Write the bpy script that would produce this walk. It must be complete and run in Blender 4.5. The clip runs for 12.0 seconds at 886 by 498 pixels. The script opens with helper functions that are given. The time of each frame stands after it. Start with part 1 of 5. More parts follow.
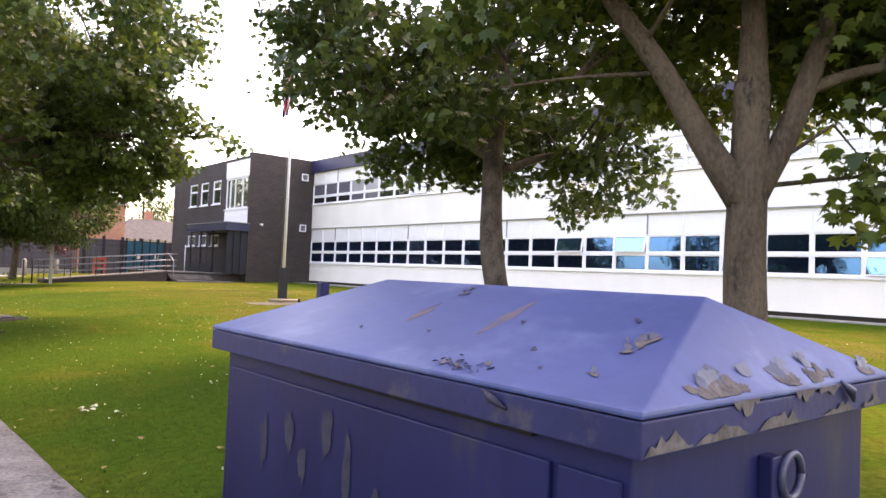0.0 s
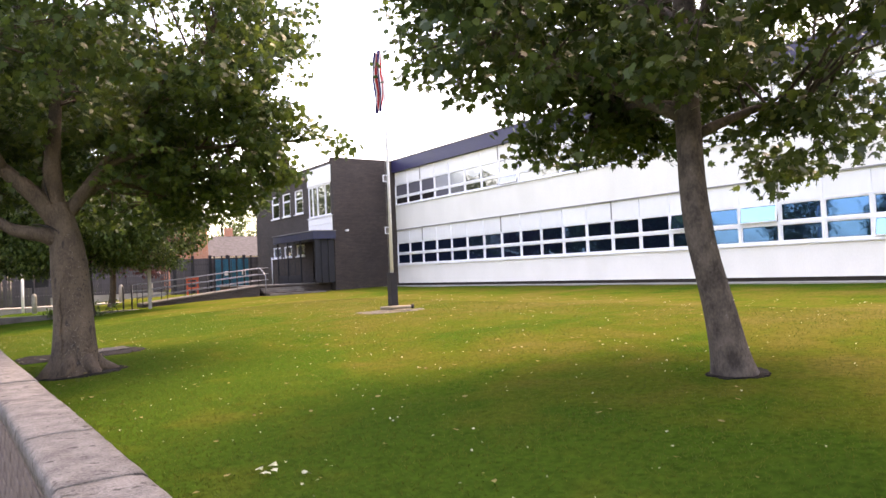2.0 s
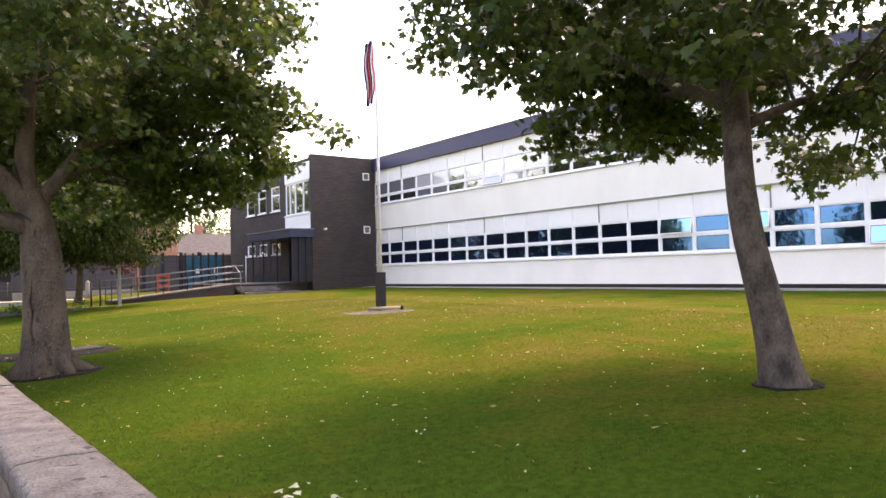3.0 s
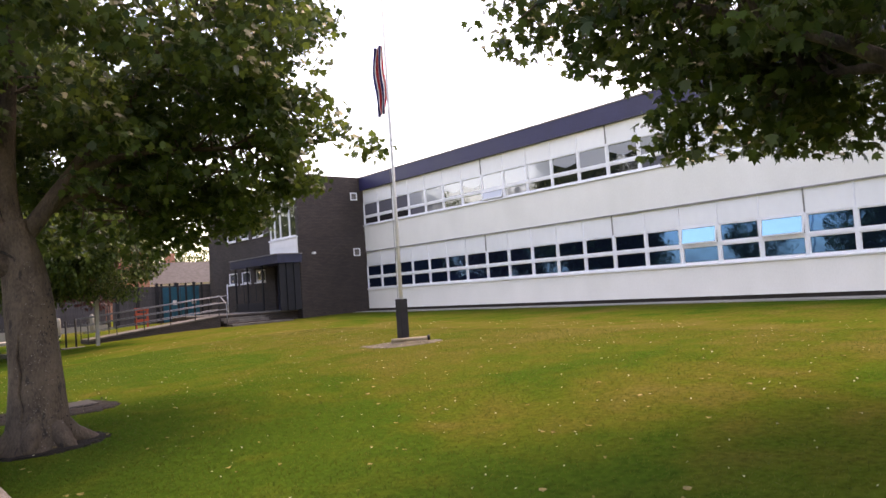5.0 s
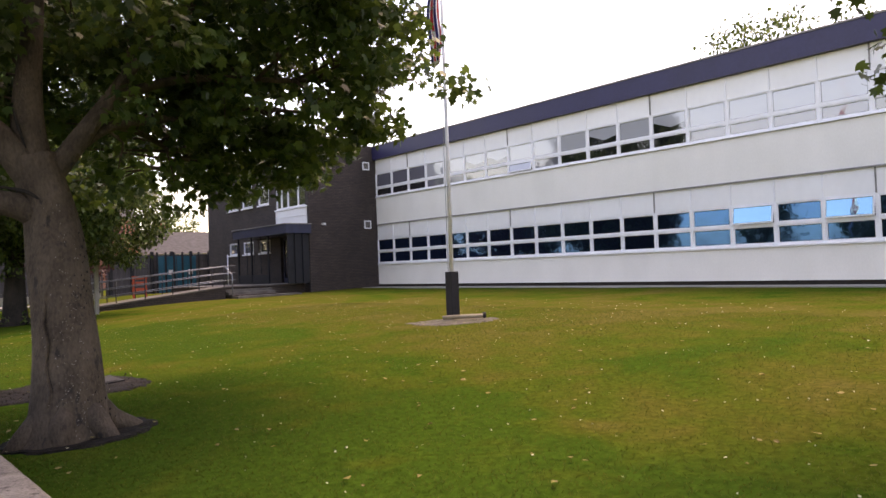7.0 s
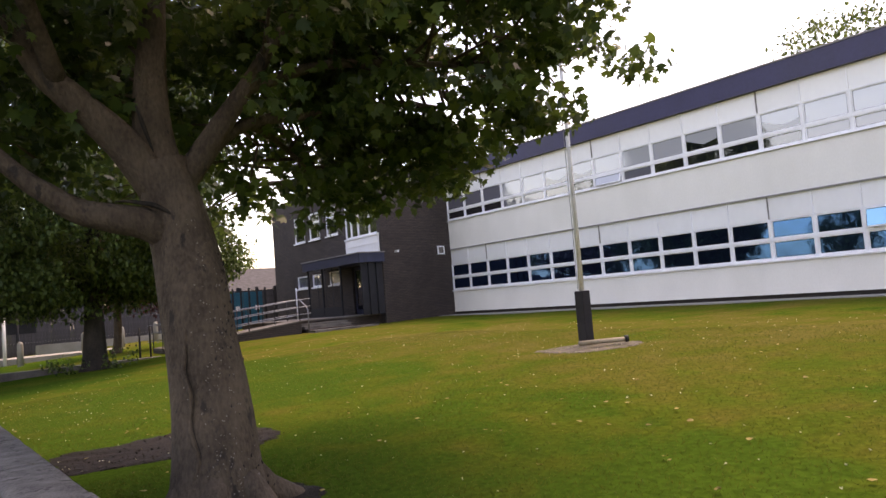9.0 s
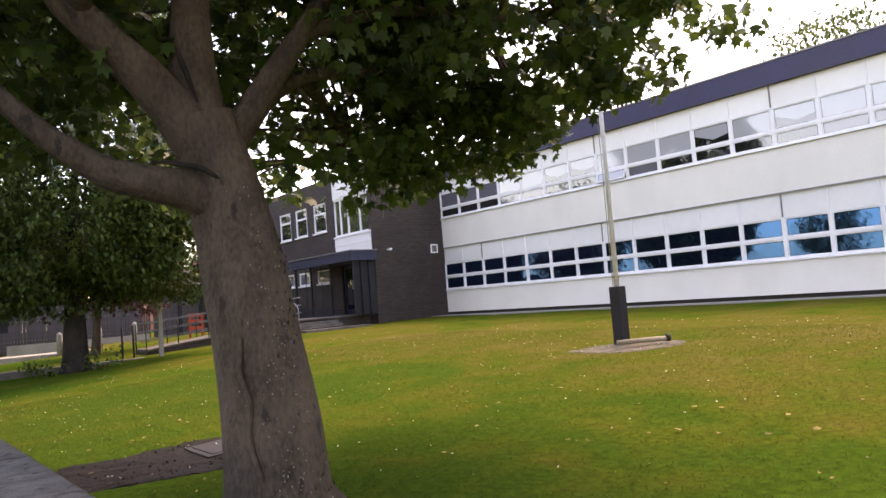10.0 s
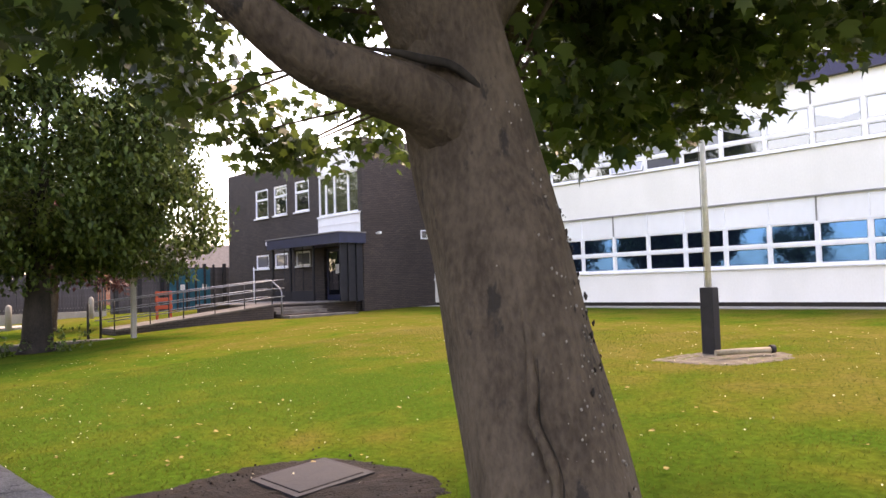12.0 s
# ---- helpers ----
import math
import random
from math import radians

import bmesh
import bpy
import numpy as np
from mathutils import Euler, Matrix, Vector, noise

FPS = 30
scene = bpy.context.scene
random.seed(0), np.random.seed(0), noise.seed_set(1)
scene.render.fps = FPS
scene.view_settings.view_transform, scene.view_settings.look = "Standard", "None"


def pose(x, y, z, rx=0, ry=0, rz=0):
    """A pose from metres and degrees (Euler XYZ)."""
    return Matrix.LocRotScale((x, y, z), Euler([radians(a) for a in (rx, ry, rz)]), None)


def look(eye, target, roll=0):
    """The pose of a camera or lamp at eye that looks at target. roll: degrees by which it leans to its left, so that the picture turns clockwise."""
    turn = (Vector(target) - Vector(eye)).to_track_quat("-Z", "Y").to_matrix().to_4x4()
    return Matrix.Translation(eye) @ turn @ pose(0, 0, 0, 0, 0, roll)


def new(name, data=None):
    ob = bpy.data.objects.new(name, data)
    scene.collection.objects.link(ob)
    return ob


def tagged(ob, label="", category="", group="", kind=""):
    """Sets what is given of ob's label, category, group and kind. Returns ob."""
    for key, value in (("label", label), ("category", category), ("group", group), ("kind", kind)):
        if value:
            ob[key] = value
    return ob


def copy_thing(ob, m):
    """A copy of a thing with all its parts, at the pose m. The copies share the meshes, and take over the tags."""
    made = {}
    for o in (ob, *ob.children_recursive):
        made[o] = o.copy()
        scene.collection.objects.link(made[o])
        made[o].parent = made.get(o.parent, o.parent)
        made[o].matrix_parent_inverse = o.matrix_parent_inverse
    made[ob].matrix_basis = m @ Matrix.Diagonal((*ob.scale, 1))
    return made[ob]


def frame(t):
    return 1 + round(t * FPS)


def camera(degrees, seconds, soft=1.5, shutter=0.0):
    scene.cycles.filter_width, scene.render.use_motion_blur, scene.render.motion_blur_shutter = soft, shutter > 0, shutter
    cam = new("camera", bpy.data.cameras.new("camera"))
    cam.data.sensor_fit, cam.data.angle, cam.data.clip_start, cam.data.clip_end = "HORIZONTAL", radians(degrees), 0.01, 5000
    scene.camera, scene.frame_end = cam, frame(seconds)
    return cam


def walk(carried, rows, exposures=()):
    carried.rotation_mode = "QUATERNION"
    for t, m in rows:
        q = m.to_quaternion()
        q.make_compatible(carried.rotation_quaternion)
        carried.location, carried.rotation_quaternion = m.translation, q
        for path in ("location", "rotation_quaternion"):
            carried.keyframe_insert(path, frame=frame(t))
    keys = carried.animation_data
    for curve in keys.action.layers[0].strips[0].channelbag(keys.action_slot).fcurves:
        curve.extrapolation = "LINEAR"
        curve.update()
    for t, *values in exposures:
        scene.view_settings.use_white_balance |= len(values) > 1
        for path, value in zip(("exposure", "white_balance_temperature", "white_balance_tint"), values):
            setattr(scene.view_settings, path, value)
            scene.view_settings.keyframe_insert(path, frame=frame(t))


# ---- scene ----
cam = camera(64.4, 12.0)
PATH = [
    (0, (-0.469, 0.345, 0.948), (0.82, 1.872, 1.022), 2.4),
    (0.5, (-0.434, 0.874, 0.959), (0.716, 2.509, 1.019), -2.2),
    (1, (-0.515, 1.277, 0.934), (0.541, 2.974, 0.999), -0.2),
    (1.5, (-0.65, 1.779, 0.981), (0.493, 3.42, 0.994), -2.7),
    (2, (-0.568, 2.259, 1.012), (0.57, 3.903, 1.068), -2.5),
    (2.5, (-0.563, 2.713, 0.957), (0.596, 4.341, 1.047), 0.1),
    (2.7, (-0.612, 2.867, 0.956), (0.581, 4.471, 1.019), -1.0),
    (4.3, (-0.625, 4.435, 1.169), (0.627, 5.992, 1.271), -2.0),
    (4.5, (-0.614, 4.663, 1.173), (0.669, 6.193, 1.271), -2.2),
    (5, (-0.646, 5.235, 1.182), (0.63, 6.772, 1.289), -3.9),
    (5.5, (-0.662, 5.701, 1.218), (0.613, 7.232, 1.391), -0.9),
    (6, (-0.66, 6.3, 1.177), (0.616, 7.829, 1.359), -1.5),
    (6.5, (-0.7, 6.93, 1.116), (0.52, 8.511, 1.207), -1.0),
    (6.7, (-0.71, 7.148, 1.105), (0.575, 8.68, 1.148), -2.2),
    (8.3, (-0.746, 8.832, 1.024), (0.595, 10.312, 1.123), -2.8),
    (8.5, (-0.783, 9.019, 1.031), (0.554, 10.504, 1.103), -3.5),
    (9, (-0.842, 9.607, 1.069), (0.364, 11.196, 1.204), -4.7),
    (9.5, (-0.919, 10.278, 1.054), (0.382, 11.797, 1.085), -2.0),
    (10, (-0.954, 10.913, 1.022), (0.309, 12.457, 1.158), -4.5),
    (10.5, (-0.996, 11.58, 1.051), (0.188, 13.186, 1.197), -2.5),
    (11, (-1.099, 12.112, 1.107), (0.194, 13.635, 1.204), -3.7),
    (11.5, (-1.131, 12.815, 1.135), (0.147, 14.346, 1.284), -3.8),
    (12, (-1.135, 13.451, 1.149), (0.234, 14.905, 1.246), -1.7),
]
BASE = 1.86
EXPOSURES = [(t, BASE + d, 10600, 30) for t, d in ((0, 1.24), (1.5, 1.24), (2.5, 1.1), (4.5, 0.65), (6.5, 0.3), (8.5, 0.27), (9.5, 0.47), (10.5, 0.85), (12, 1.08))]
walk(cam, [(t, look(eye, target, roll)) for t, eye, target, roll in PATH], EXPOSURES)

# ---- world, sun ----
world = bpy.data.worlds.new("world")
scene.world = world
world.use_nodes = True
wn = world.node_tree.nodes
sky = wn.new("ShaderNodeTexSky")
sky.sky_type = "NISHITA"
sky.sun_disc = False
SUN_EL, SUN_AZ = radians(60), radians(75)
sky.sun_elevation, sky.sun_rotation = SUN_EL, SUN_AZ
sky.air_density, sky.dust_density, sky.ozone_density = 1.0, 1.2, 3.0
wn["Background"].inputs[1].default_value = 0.15
world.node_tree.links.new(sky.outputs[0], wn["Background"].inputs[0])
sun = new("sun", bpy.data.lights.new("sun", "SUN"))
sun.data.energy, sun.data.angle, sun.data.color = 0.7, radians(30), (1.0, 0.95, 0.87)
sun_dir = Vector((math.sin(SUN_AZ) * math.cos(SUN_EL), math.cos(SUN_AZ) * math.cos(SUN_EL), math.sin(SUN_EL)))
sun.matrix_world = look(sun_dir * 60, (0, 0, 0))


# ---- materials ----
def material(name, a, b=None, soft=0.05, dist=0.01, rough=0.7, scale=6.0, fine=60.0, bump=0.15, metal=0.0, spec=0.18, vary=0.0, stretch=(1, 1, 1), third=None, thr=0.62, tscale=3.0, fine_mix=0.35):
    """Two-scale noise between colours a and b, fine relief, and optional patches of a third colour."""
    m = bpy.data.materials.new(name)
    m.use_nodes = True
    nt = m.node_tree
    n, l = nt.nodes, nt.links
    p = n["Principled BSDF"]
    p.inputs["Metallic"].default_value, p.inputs["Specular IOR Level"].default_value = metal, spec
    b = b or tuple(c * 0.75 for c in a)
    co = n.new("ShaderNodeTexCoord")
    mp = n.new("ShaderNodeMapping")
    mp.inputs["Scale"].default_value = stretch
    l.new(co.outputs["Object"], mp.inputs[0])
    n1, n2 = n.new("ShaderNodeTexNoise"), n.new("ShaderNodeTexNoise")
    n1.inputs["Scale"].default_value, n2.inputs["Scale"].default_value = scale, fine
    n1.inputs["Detail"].default_value, n2.inputs["Detail"].default_value = 5, 9
    l.new(mp.outputs[0], n1.inputs["Vector"])
    l.new(mp.outputs[0], n2.inputs["Vector"])
    mixf = n.new("ShaderNodeMix")
    mixf.inputs[0].default_value = fine_mix
    l.new(n1.outputs["Fac"], mixf.inputs[2])
    l.new(n2.outputs["Fac"], mixf.inputs[3])
    ramp = n.new("ShaderNodeValToRGB")
    ramp.color_ramp.elements[0].position, ramp.color_ramp.elements[1].position = 0.36, 0.64
    ramp.color_ramp.elements[0].color, ramp.color_ramp.elements[1].color = (*b, 1), (*a, 1)
    l.new(mixf.outputs[0], ramp.inputs[0])
    col = ramp.outputs[0]
    if third:
        n3 = n.new("ShaderNodeTexNoise")
        n3.inputs["Scale"].default_value, n3.inputs["Detail"].default_value = tscale, 8
        n3.inputs["Roughness"].default_value = 0.65
        l.new(mp.outputs[0], n3.inputs["Vector"])
        r3 = n.new("ShaderNodeValToRGB")
        r3.color_ramp.elements[0].position, r3.color_ramp.elements[1].position = thr, thr + soft
        l.new(n3.outputs["Fac"], r3.inputs[0])
        mx = n.new("ShaderNodeMix")
        mx.data_type = "RGBA"
        l.new(r3.outputs[0], mx.inputs[0])
        l.new(col, mx.inputs[6])
        mx.inputs[7].default_value = (*third, 1)
        col = mx.outputs[2]
    if vary:
        oi = n.new("ShaderNodeObjectInfo")
        geo = n.new("ShaderNodeNewGeometry")
        add = n.new("ShaderNodeMath")
        l.new(oi.outputs["Random"], add.inputs[0])
        l.new(geo.outputs["Random Per Island"], add.inputs[1])
        mr = n.new("ShaderNodeMapRange")
        mr.inputs[2].default_value = 2.0
        mr.inputs[3].default_value, mr.inputs[4].default_value = 1 - vary, 1 + vary
        l.new(add.outputs[0], mr.inputs[0])
        hs = n.new("ShaderNodeHueSaturation")
        l.new(mr.outputs[0], hs.inputs["Value"])
        l.new(col, hs.inputs["Color"])
        col = hs.outputs[0]
    l.new(col, p.inputs["Base Color"])
    rr = n.new("ShaderNodeMapRange")
    rr.inputs[3].default_value, rr.inputs[4].default_value = max(0.02, rough - 0.12), min(1, rough + 0.12)
    l.new(n1.outputs["Fac"], rr.inputs[0])
    l.new(rr.outputs[0], p.inputs["Roughness"])
    if bump:
        bp = n.new("ShaderNodeBump")
        bp.inputs["Strength"].default_value, bp.inputs["Distance"].default_value = bump, dist
        l.new(mixf.outputs[0], bp.inputs["Height"])
        l.new(bp.outputs[0], p.inputs["Normal"])
    return m


def brick_material(name, a, b, mortar, w=0.225, h=0.075):
    """Courses of brick for far walls that run along x or y."""
    m = bpy.data.materials.new(name)
    m.use_nodes = True
    n, l = m.node_tree.nodes, m.node_tree.links
    p = n["Principled BSDF"]
    co, sx, cx, ad = n.new("ShaderNodeTexCoord"), n.new("ShaderNodeSeparateXYZ"), n.new("ShaderNodeCombineXYZ"), n.new("ShaderNodeMath")
    l.new(co.outputs["Object"], sx.inputs[0])
    l.new(sx.outputs[0], ad.inputs[0])
    l.new(sx.outputs[1], ad.inputs[1])
    l.new(ad.outputs[0], cx.inputs[0])
    l.new(sx.outputs[2], cx.inputs[1])
    bt = n.new("ShaderNodeTexBrick")
    bt.inputs["Scale"].default_value = 1.0
    bt.inputs["Brick Width"].default_value, bt.inputs["Row Height"].default_value, bt.inputs["Mortar Size"].default_value = w, h, 0.009
    bt.inputs["Color1"].default_value, bt.inputs["Color2"].default_value, bt.inputs["Mortar"].default_value = (*a, 1), (*b, 1), (*mortar, 1)
    l.new(cx.outputs[0], bt.inputs["Vector"])
    no = n.new("ShaderNodeTexNoise")
    no.inputs["Scale"].default_value = 0.9
    l.new(co.outputs["Object"], no.inputs["Vector"])
    mr = n.new("ShaderNodeMapRange")
    mr.inputs[3].default_value, mr.inputs[4].default_value = 0.7, 1.3
    l.new(no.outputs["Fac"], mr.inputs[0])
    hs = n.new("ShaderNodeHueSaturation")
    l.new(mr.outputs[0], hs.inputs["Value"])
    l.new(bt.outputs["Color"], hs.inputs["Color"])
    l.new(hs.outputs[0], p.inputs["Base Color"])
    p.inputs["Roughness"].default_value = 0.85
    bp = n.new("ShaderNodeBump")
    bp.inputs["Strength"].default_value, bp.inputs["Distance"].default_value = 0.9, -0.012
    l.new(bt.outputs["Fac"], bp.inputs["Height"])
    l.new(bp.outputs[0], p.inputs["Normal"])
    return m


def leaf_material(name, a, b, glow=0.4, gloss=0.32):
    m = bpy.data.materials.new(name)
    m.use_nodes = True
    n, l = m.node_tree.nodes, m.node_tree.links
    p = n["Principled BSDF"]
    p.inputs["Roughness"].default_value = 0.42
    p.inputs["Specular IOR Level"].default_value = gloss
    geo = n.new("ShaderNodeNewGeometry")
    ramp = n.new("ShaderNodeValToRGB")
    ramp.color_ramp.elements[0].color, ramp.color_ramp.elements[1].color = (*b, 1), (*a, 1)
    l.new(geo.outputs["Random Per Island"], ramp.inputs[0])
    l.new(ramp.outputs[0], p.inputs["Base Color"])
    tr = n.new("ShaderNodeBsdfTranslucent")
    hs = n.new("ShaderNodeHueSaturation")
    hs.inputs["Value"].default_value, hs.inputs["Hue"].default_value = 1.7, 0.47
    l.new(ramp.outputs[0], hs.inputs["Color"])
    l.new(hs.outputs[0], tr.inputs["Color"])
    mx = n.new("ShaderNodeMixShader")
    mx.inputs[0].default_value = glow
    l.new(p.outputs[0], mx.inputs[1])
    l.new(tr.outputs[0], mx.inputs[2])
    l.new(mx.outputs[0], n["Material Output"].inputs[0])
    return m


def glass_material(name, base, rough=0.03, ior=2.0, spec=0.8, film=None, coat=1.0):
    m = bpy.data.materials.new(name)
    m.use_nodes = True
    n, l = m.node_tree.nodes, m.node_tree.links
    p = n["Principled BSDF"]
    p.inputs["Base Color"].default_value = (*base, 1)
    p.inputs["Roughness"].default_value, p.inputs["IOR"].default_value, p.inputs["Specular IOR Level"].default_value = rough, ior, spec
    if film:
        p.inputs["Specular Tint"].default_value = (*film, 1)
    p.inputs["Coat Weight"].default_value, p.inputs["Coat Roughness"].default_value = coat, 0.02
    co, no, bp = n.new("ShaderNodeTexCoord"), n.new("ShaderNodeTexNoise"), n.new("ShaderNodeBump")
    no.inputs["Scale"].default_value = 1.3
    l.new(co.outputs["Object"], no.inputs["Vector"])
    bp.inputs["Strength"].default_value, bp.inputs["Distance"].default_value = 0.12, 0.05
    l.new(no.outputs["Fac"], bp.inputs["Height"])
    l.new(bp.outputs[0], p.inputs["Normal"])
    l.new(bp.outputs[0], p.inputs["Coat Normal"])
    return m


def lawn_material():
    """Mown turf: lush and dry patches at three scales, drier on the open middle of the lawn."""
    m = bpy.data.materials.new("lawn")
    m.use_nodes = True
    n, l = m.node_tree.nodes, m.node_tree.links
    p = n["Principled BSDF"]
    p.inputs["Roughness"].default_value, p.inputs["Specular IOR Level"].default_value = 0.95, 0.0
    co, sx = n.new("ShaderNodeTexCoord"), n.new("ShaderNodeSeparateXYZ")
    l.new(co.outputs["Object"], sx.inputs[0])

    def noise_node(scale, detail, distortion=0.0):
        no = n.new("ShaderNodeTexNoise")
        no.inputs["Scale"].default_value, no.inputs["Detail"].default_value, no.inputs["Distortion"].default_value = scale, detail, distortion
        l.new(co.outputs["Object"], no.inputs["Vector"])
        return no.outputs["Fac"]

    def calc(op, a, b):
        mt = n.new("ShaderNodeMath")
        mt.operation = op
        for k, v in enumerate((a, b)):
            if isinstance(v, (int, float)):
                mt.inputs[k].default_value = v
            else:
                l.new(v, mt.inputs[k])
        return mt.outputs[0]

    big, mid, fine = noise_node(0.3, 4, 0.6), noise_node(1.5, 7, 0.3), noise_node(15, 9)
    belt = n.new("ShaderNodeFloatCurve")
    cv = belt.mapping.curves[0]
    cv.points[0].location, cv.points[1].location = (0.0, 0.36), (1.0, 0.48)
    for loc in ((0.18, 0.41), (0.34, 0.5), (0.6, 0.55), (0.85, 0.47)):
        cv.points.new(*loc)
    belt.mapping.update()
    l.new(calc("DIVIDE", sx.outputs[0], 20.0), belt.inputs["Value"])
    dry = calc("ADD", calc("ADD", calc("MULTIPLY", big, 0.55), calc("MULTIPLY", mid, 0.45)), calc("SUBTRACT", belt.outputs[0], 0.5))
    ramp = n.new("ShaderNodeValToRGB")
    e = ramp.color_ramp.elements
    e[0].position, e[0].color = 0.37, (0.036, 0.074, 0.0095, 1)
    e[1].position, e[1].color = 0.46, (0.06, 0.083, 0.0115, 1)
    for pos, col in ((0.54, (0.081, 0.083, 0.0155, 1)), (0.63, (0.1, 0.089, 0.023, 1))):
        k = e.new(pos)
        k.color = col
    l.new(dry, ramp.inputs[0])
    mr = n.new("ShaderNodeMapRange")
    mr.inputs[1].default_value, mr.inputs[2].default_value, mr.inputs[3].default_value, mr.inputs[4].default_value = 0.3, 0.7, 0.7, 1.25
    l.new(fine, mr.inputs[0])
    hs = n.new("ShaderNodeHueSaturation")
    l.new(mr.outputs[0], hs.inputs["Value"])
    l.new(ramp.outputs[0], hs.inputs["Color"])
    l.new(hs.outputs[0], p.inputs["Base Color"])
    bp = n.new("ShaderNodeBump")
    bp.inputs["Strength"].default_value, bp.inputs["Distance"].default_value = 0.9, 0.03
    l.new(calc("ADD", fine, mid), bp.inputs["Height"])
    l.new(bp.outputs[0], p.inputs["Normal"])
    return m


M_RENDER = material("white_render", (0.86, 0.83, 0.78), (0.78, 0.755, 0.70), rough=0.9, scale=0.8, fine=25, bump=0.15, stretch=(1, 1, 0.5))
M_PANEL = material("white_panel", (0.87, 0.865, 0.86), (0.82, 0.815, 0.81), rough=0.5, scale=0.8, fine=5, bump=0.03, stretch=(1, 1, 0.6), vary=0.05, spec=0.45)
M_FRAME = material("white_upvc", (0.88, 0.88, 0.9), (0.8, 0.8, 0.82), rough=0.35, scale=3, fine=30, bump=0.02, spec=0.45)
M_GREYTRIM = material("grey_trim", (0.3, 0.28, 0.27), (0.2, 0.19, 0.18), rough=0.6, scale=2, fine=20, bump=0.05)
M_FASCIA = material("navy_fascia", (0.03, 0.028, 0.085), (0.02, 0.018, 0.06), rough=0.45, scale=0.6, fine=12, bump=0.04, spec=0.45)
M_NAVY = material("navy_paint", (0.03, 0.035, 0.075), (0.02, 0.024, 0.05), rough=0.4, scale=3, fine=30, bump=0.05, spec=0.45)
M_PLINTH = material("dark_plinth", (0.05, 0.043, 0.04), (0.03, 0.027, 0.025), rough=0.85, scale=2, fine=20, bump=0.3)
M_BRICK = brick_material("brown_brick", (0.066, 0.047, 0.041), (0.044, 0.032, 0.029), (0.016, 0.013, 0.012))
M_REDBRICK = brick_material("red_brick", (0.42, 0.14, 0.075), (0.34, 0.11, 0.06), (0.4, 0.3, 0.25))
M_GLASS = glass_material("blue_film_glass", (0.004, 0.007, 0.016), ior=2.5, spec=0.6, film=(0.06, 0.36, 1.0), coat=0.12)
# Same film glass, its reflection tint and strength raised to imitate bright sky.
M_OPENGLASS = glass_material("tilted_film_glass_bright_sky", (0.01, 0.03, 0.06), ior=3.4, spec=0.9, film=(0.3, 0.75, 1.0), coat=0.3)
M_UPGLASS = glass_material("upper_window_glass", (0.006, 0.008, 0.012))
M_BLIND = glass_material("glass_over_blind", (0.4, 0.41, 0.44), spec=0.6)
M_GREYGLASS = glass_material("glass_over_grey_blind", (0.13, 0.13, 0.16), spec=0.7)
M_STAIR = glass_material("stair_glass", (0.06, 0.065, 0.04), spec=0.6)
M_ROOF = material("felt_roof", (0.14, 0.13, 0.13), rough=0.95, scale=2, fine=40, bump=0.3)
M_TILE = material("roof_tiles", (0.1, 0.095, 0.095), (0.065, 0.06, 0.06), rough=0.9, scale=3, fine=14, bump=0.5)
M_LAWN = lawn_material()
M_BLADE = leaf_material("grass_blades", (0.095, 0.105, 0.022), (0.032, 0.066, 0.0115), 0.4, 0.03)
M_CONC = material("concrete", (0.34, 0.32, 0.29), (0.24, 0.225, 0.2), rough=0.9, scale=1.5, fine=40, bump=0.25)
M_COPING = material("coping_stone", (0.215, 0.203, 0.193), (0.08, 0.075, 0.072), dist=0.03, rough=0.92, scale=7, fine=85, bump=1.0, third=(0.06, 0.057, 0.053), thr=0.58, tscale=11, vary=0.06, fine_mix=0.5)
M_WBRICK = material("wall_brick", (0.14, 0.105, 0.09), (0.075, 0.06, 0.055), rough=0.9, scale=9, fine=90, bump=0.6, vary=0.3, third=(0.26, 0.24, 0.22), thr=0.66, tscale=9)
M_MORTAR = material("mortar", (0.3, 0.28, 0.25), (0.2, 0.19, 0.17), rough=0.95, scale=12, fine=90, bump=0.5)
M_PAVE = material("worn_paving", (0.16, 0.145, 0.13), (0.08, 0.072, 0.066), rough=0.95, scale=2, fine=30, bump=0.3)
M_ASPHALT = material("asphalt", (0.06, 0.06, 0.062), (0.04, 0.04, 0.042), rough=0.9, scale=2, fine=120, bump=0.5)
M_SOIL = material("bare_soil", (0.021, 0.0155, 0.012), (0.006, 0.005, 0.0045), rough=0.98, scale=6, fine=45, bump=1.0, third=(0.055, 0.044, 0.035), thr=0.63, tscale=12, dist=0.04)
M_DRYSOIL = material("dry_soil", (0.15, 0.13, 0.1), (0.07, 0.06, 0.045), rough=0.98, scale=7, fine=50, bump=0.9, third=(0.06, 0.075, 0.02), thr=0.56, tscale=5, dist=0.02)
M_SLATE = material("cast_cover", (0.045, 0.042, 0.042), (0.024, 0.023, 0.024), rough=0.7, scale=5, fine=60, bump=0.4)
M_BARK = material("bark", (0.118, 0.088, 0.065), (0.049, 0.035, 0.026), dist=0.04, fine_mix=0.45, rough=0.95, scale=5.0, fine=42, bump=1.0, stretch=(1, 1, 0.5), third=(0.035, 0.029, 0.025), thr=0.6, tscale=6)
M_LICHEN = material("pale_lichen", (0.3, 0.27, 0.24), (0.17, 0.15, 0.13), rough=0.95, scale=20, fine=80, bump=0.2)
M_BARKB = material("flaky_bark", dist=0.03, a=(0.125, 0.1, 0.086), b=(0.038, 0.03, 0.027), rough=0.95, scale=7, fine=45, bump=1.0, stretch=(1, 1, 0.6), third=(0.17, 0.155, 0.14), thr=0.66, tscale=14)
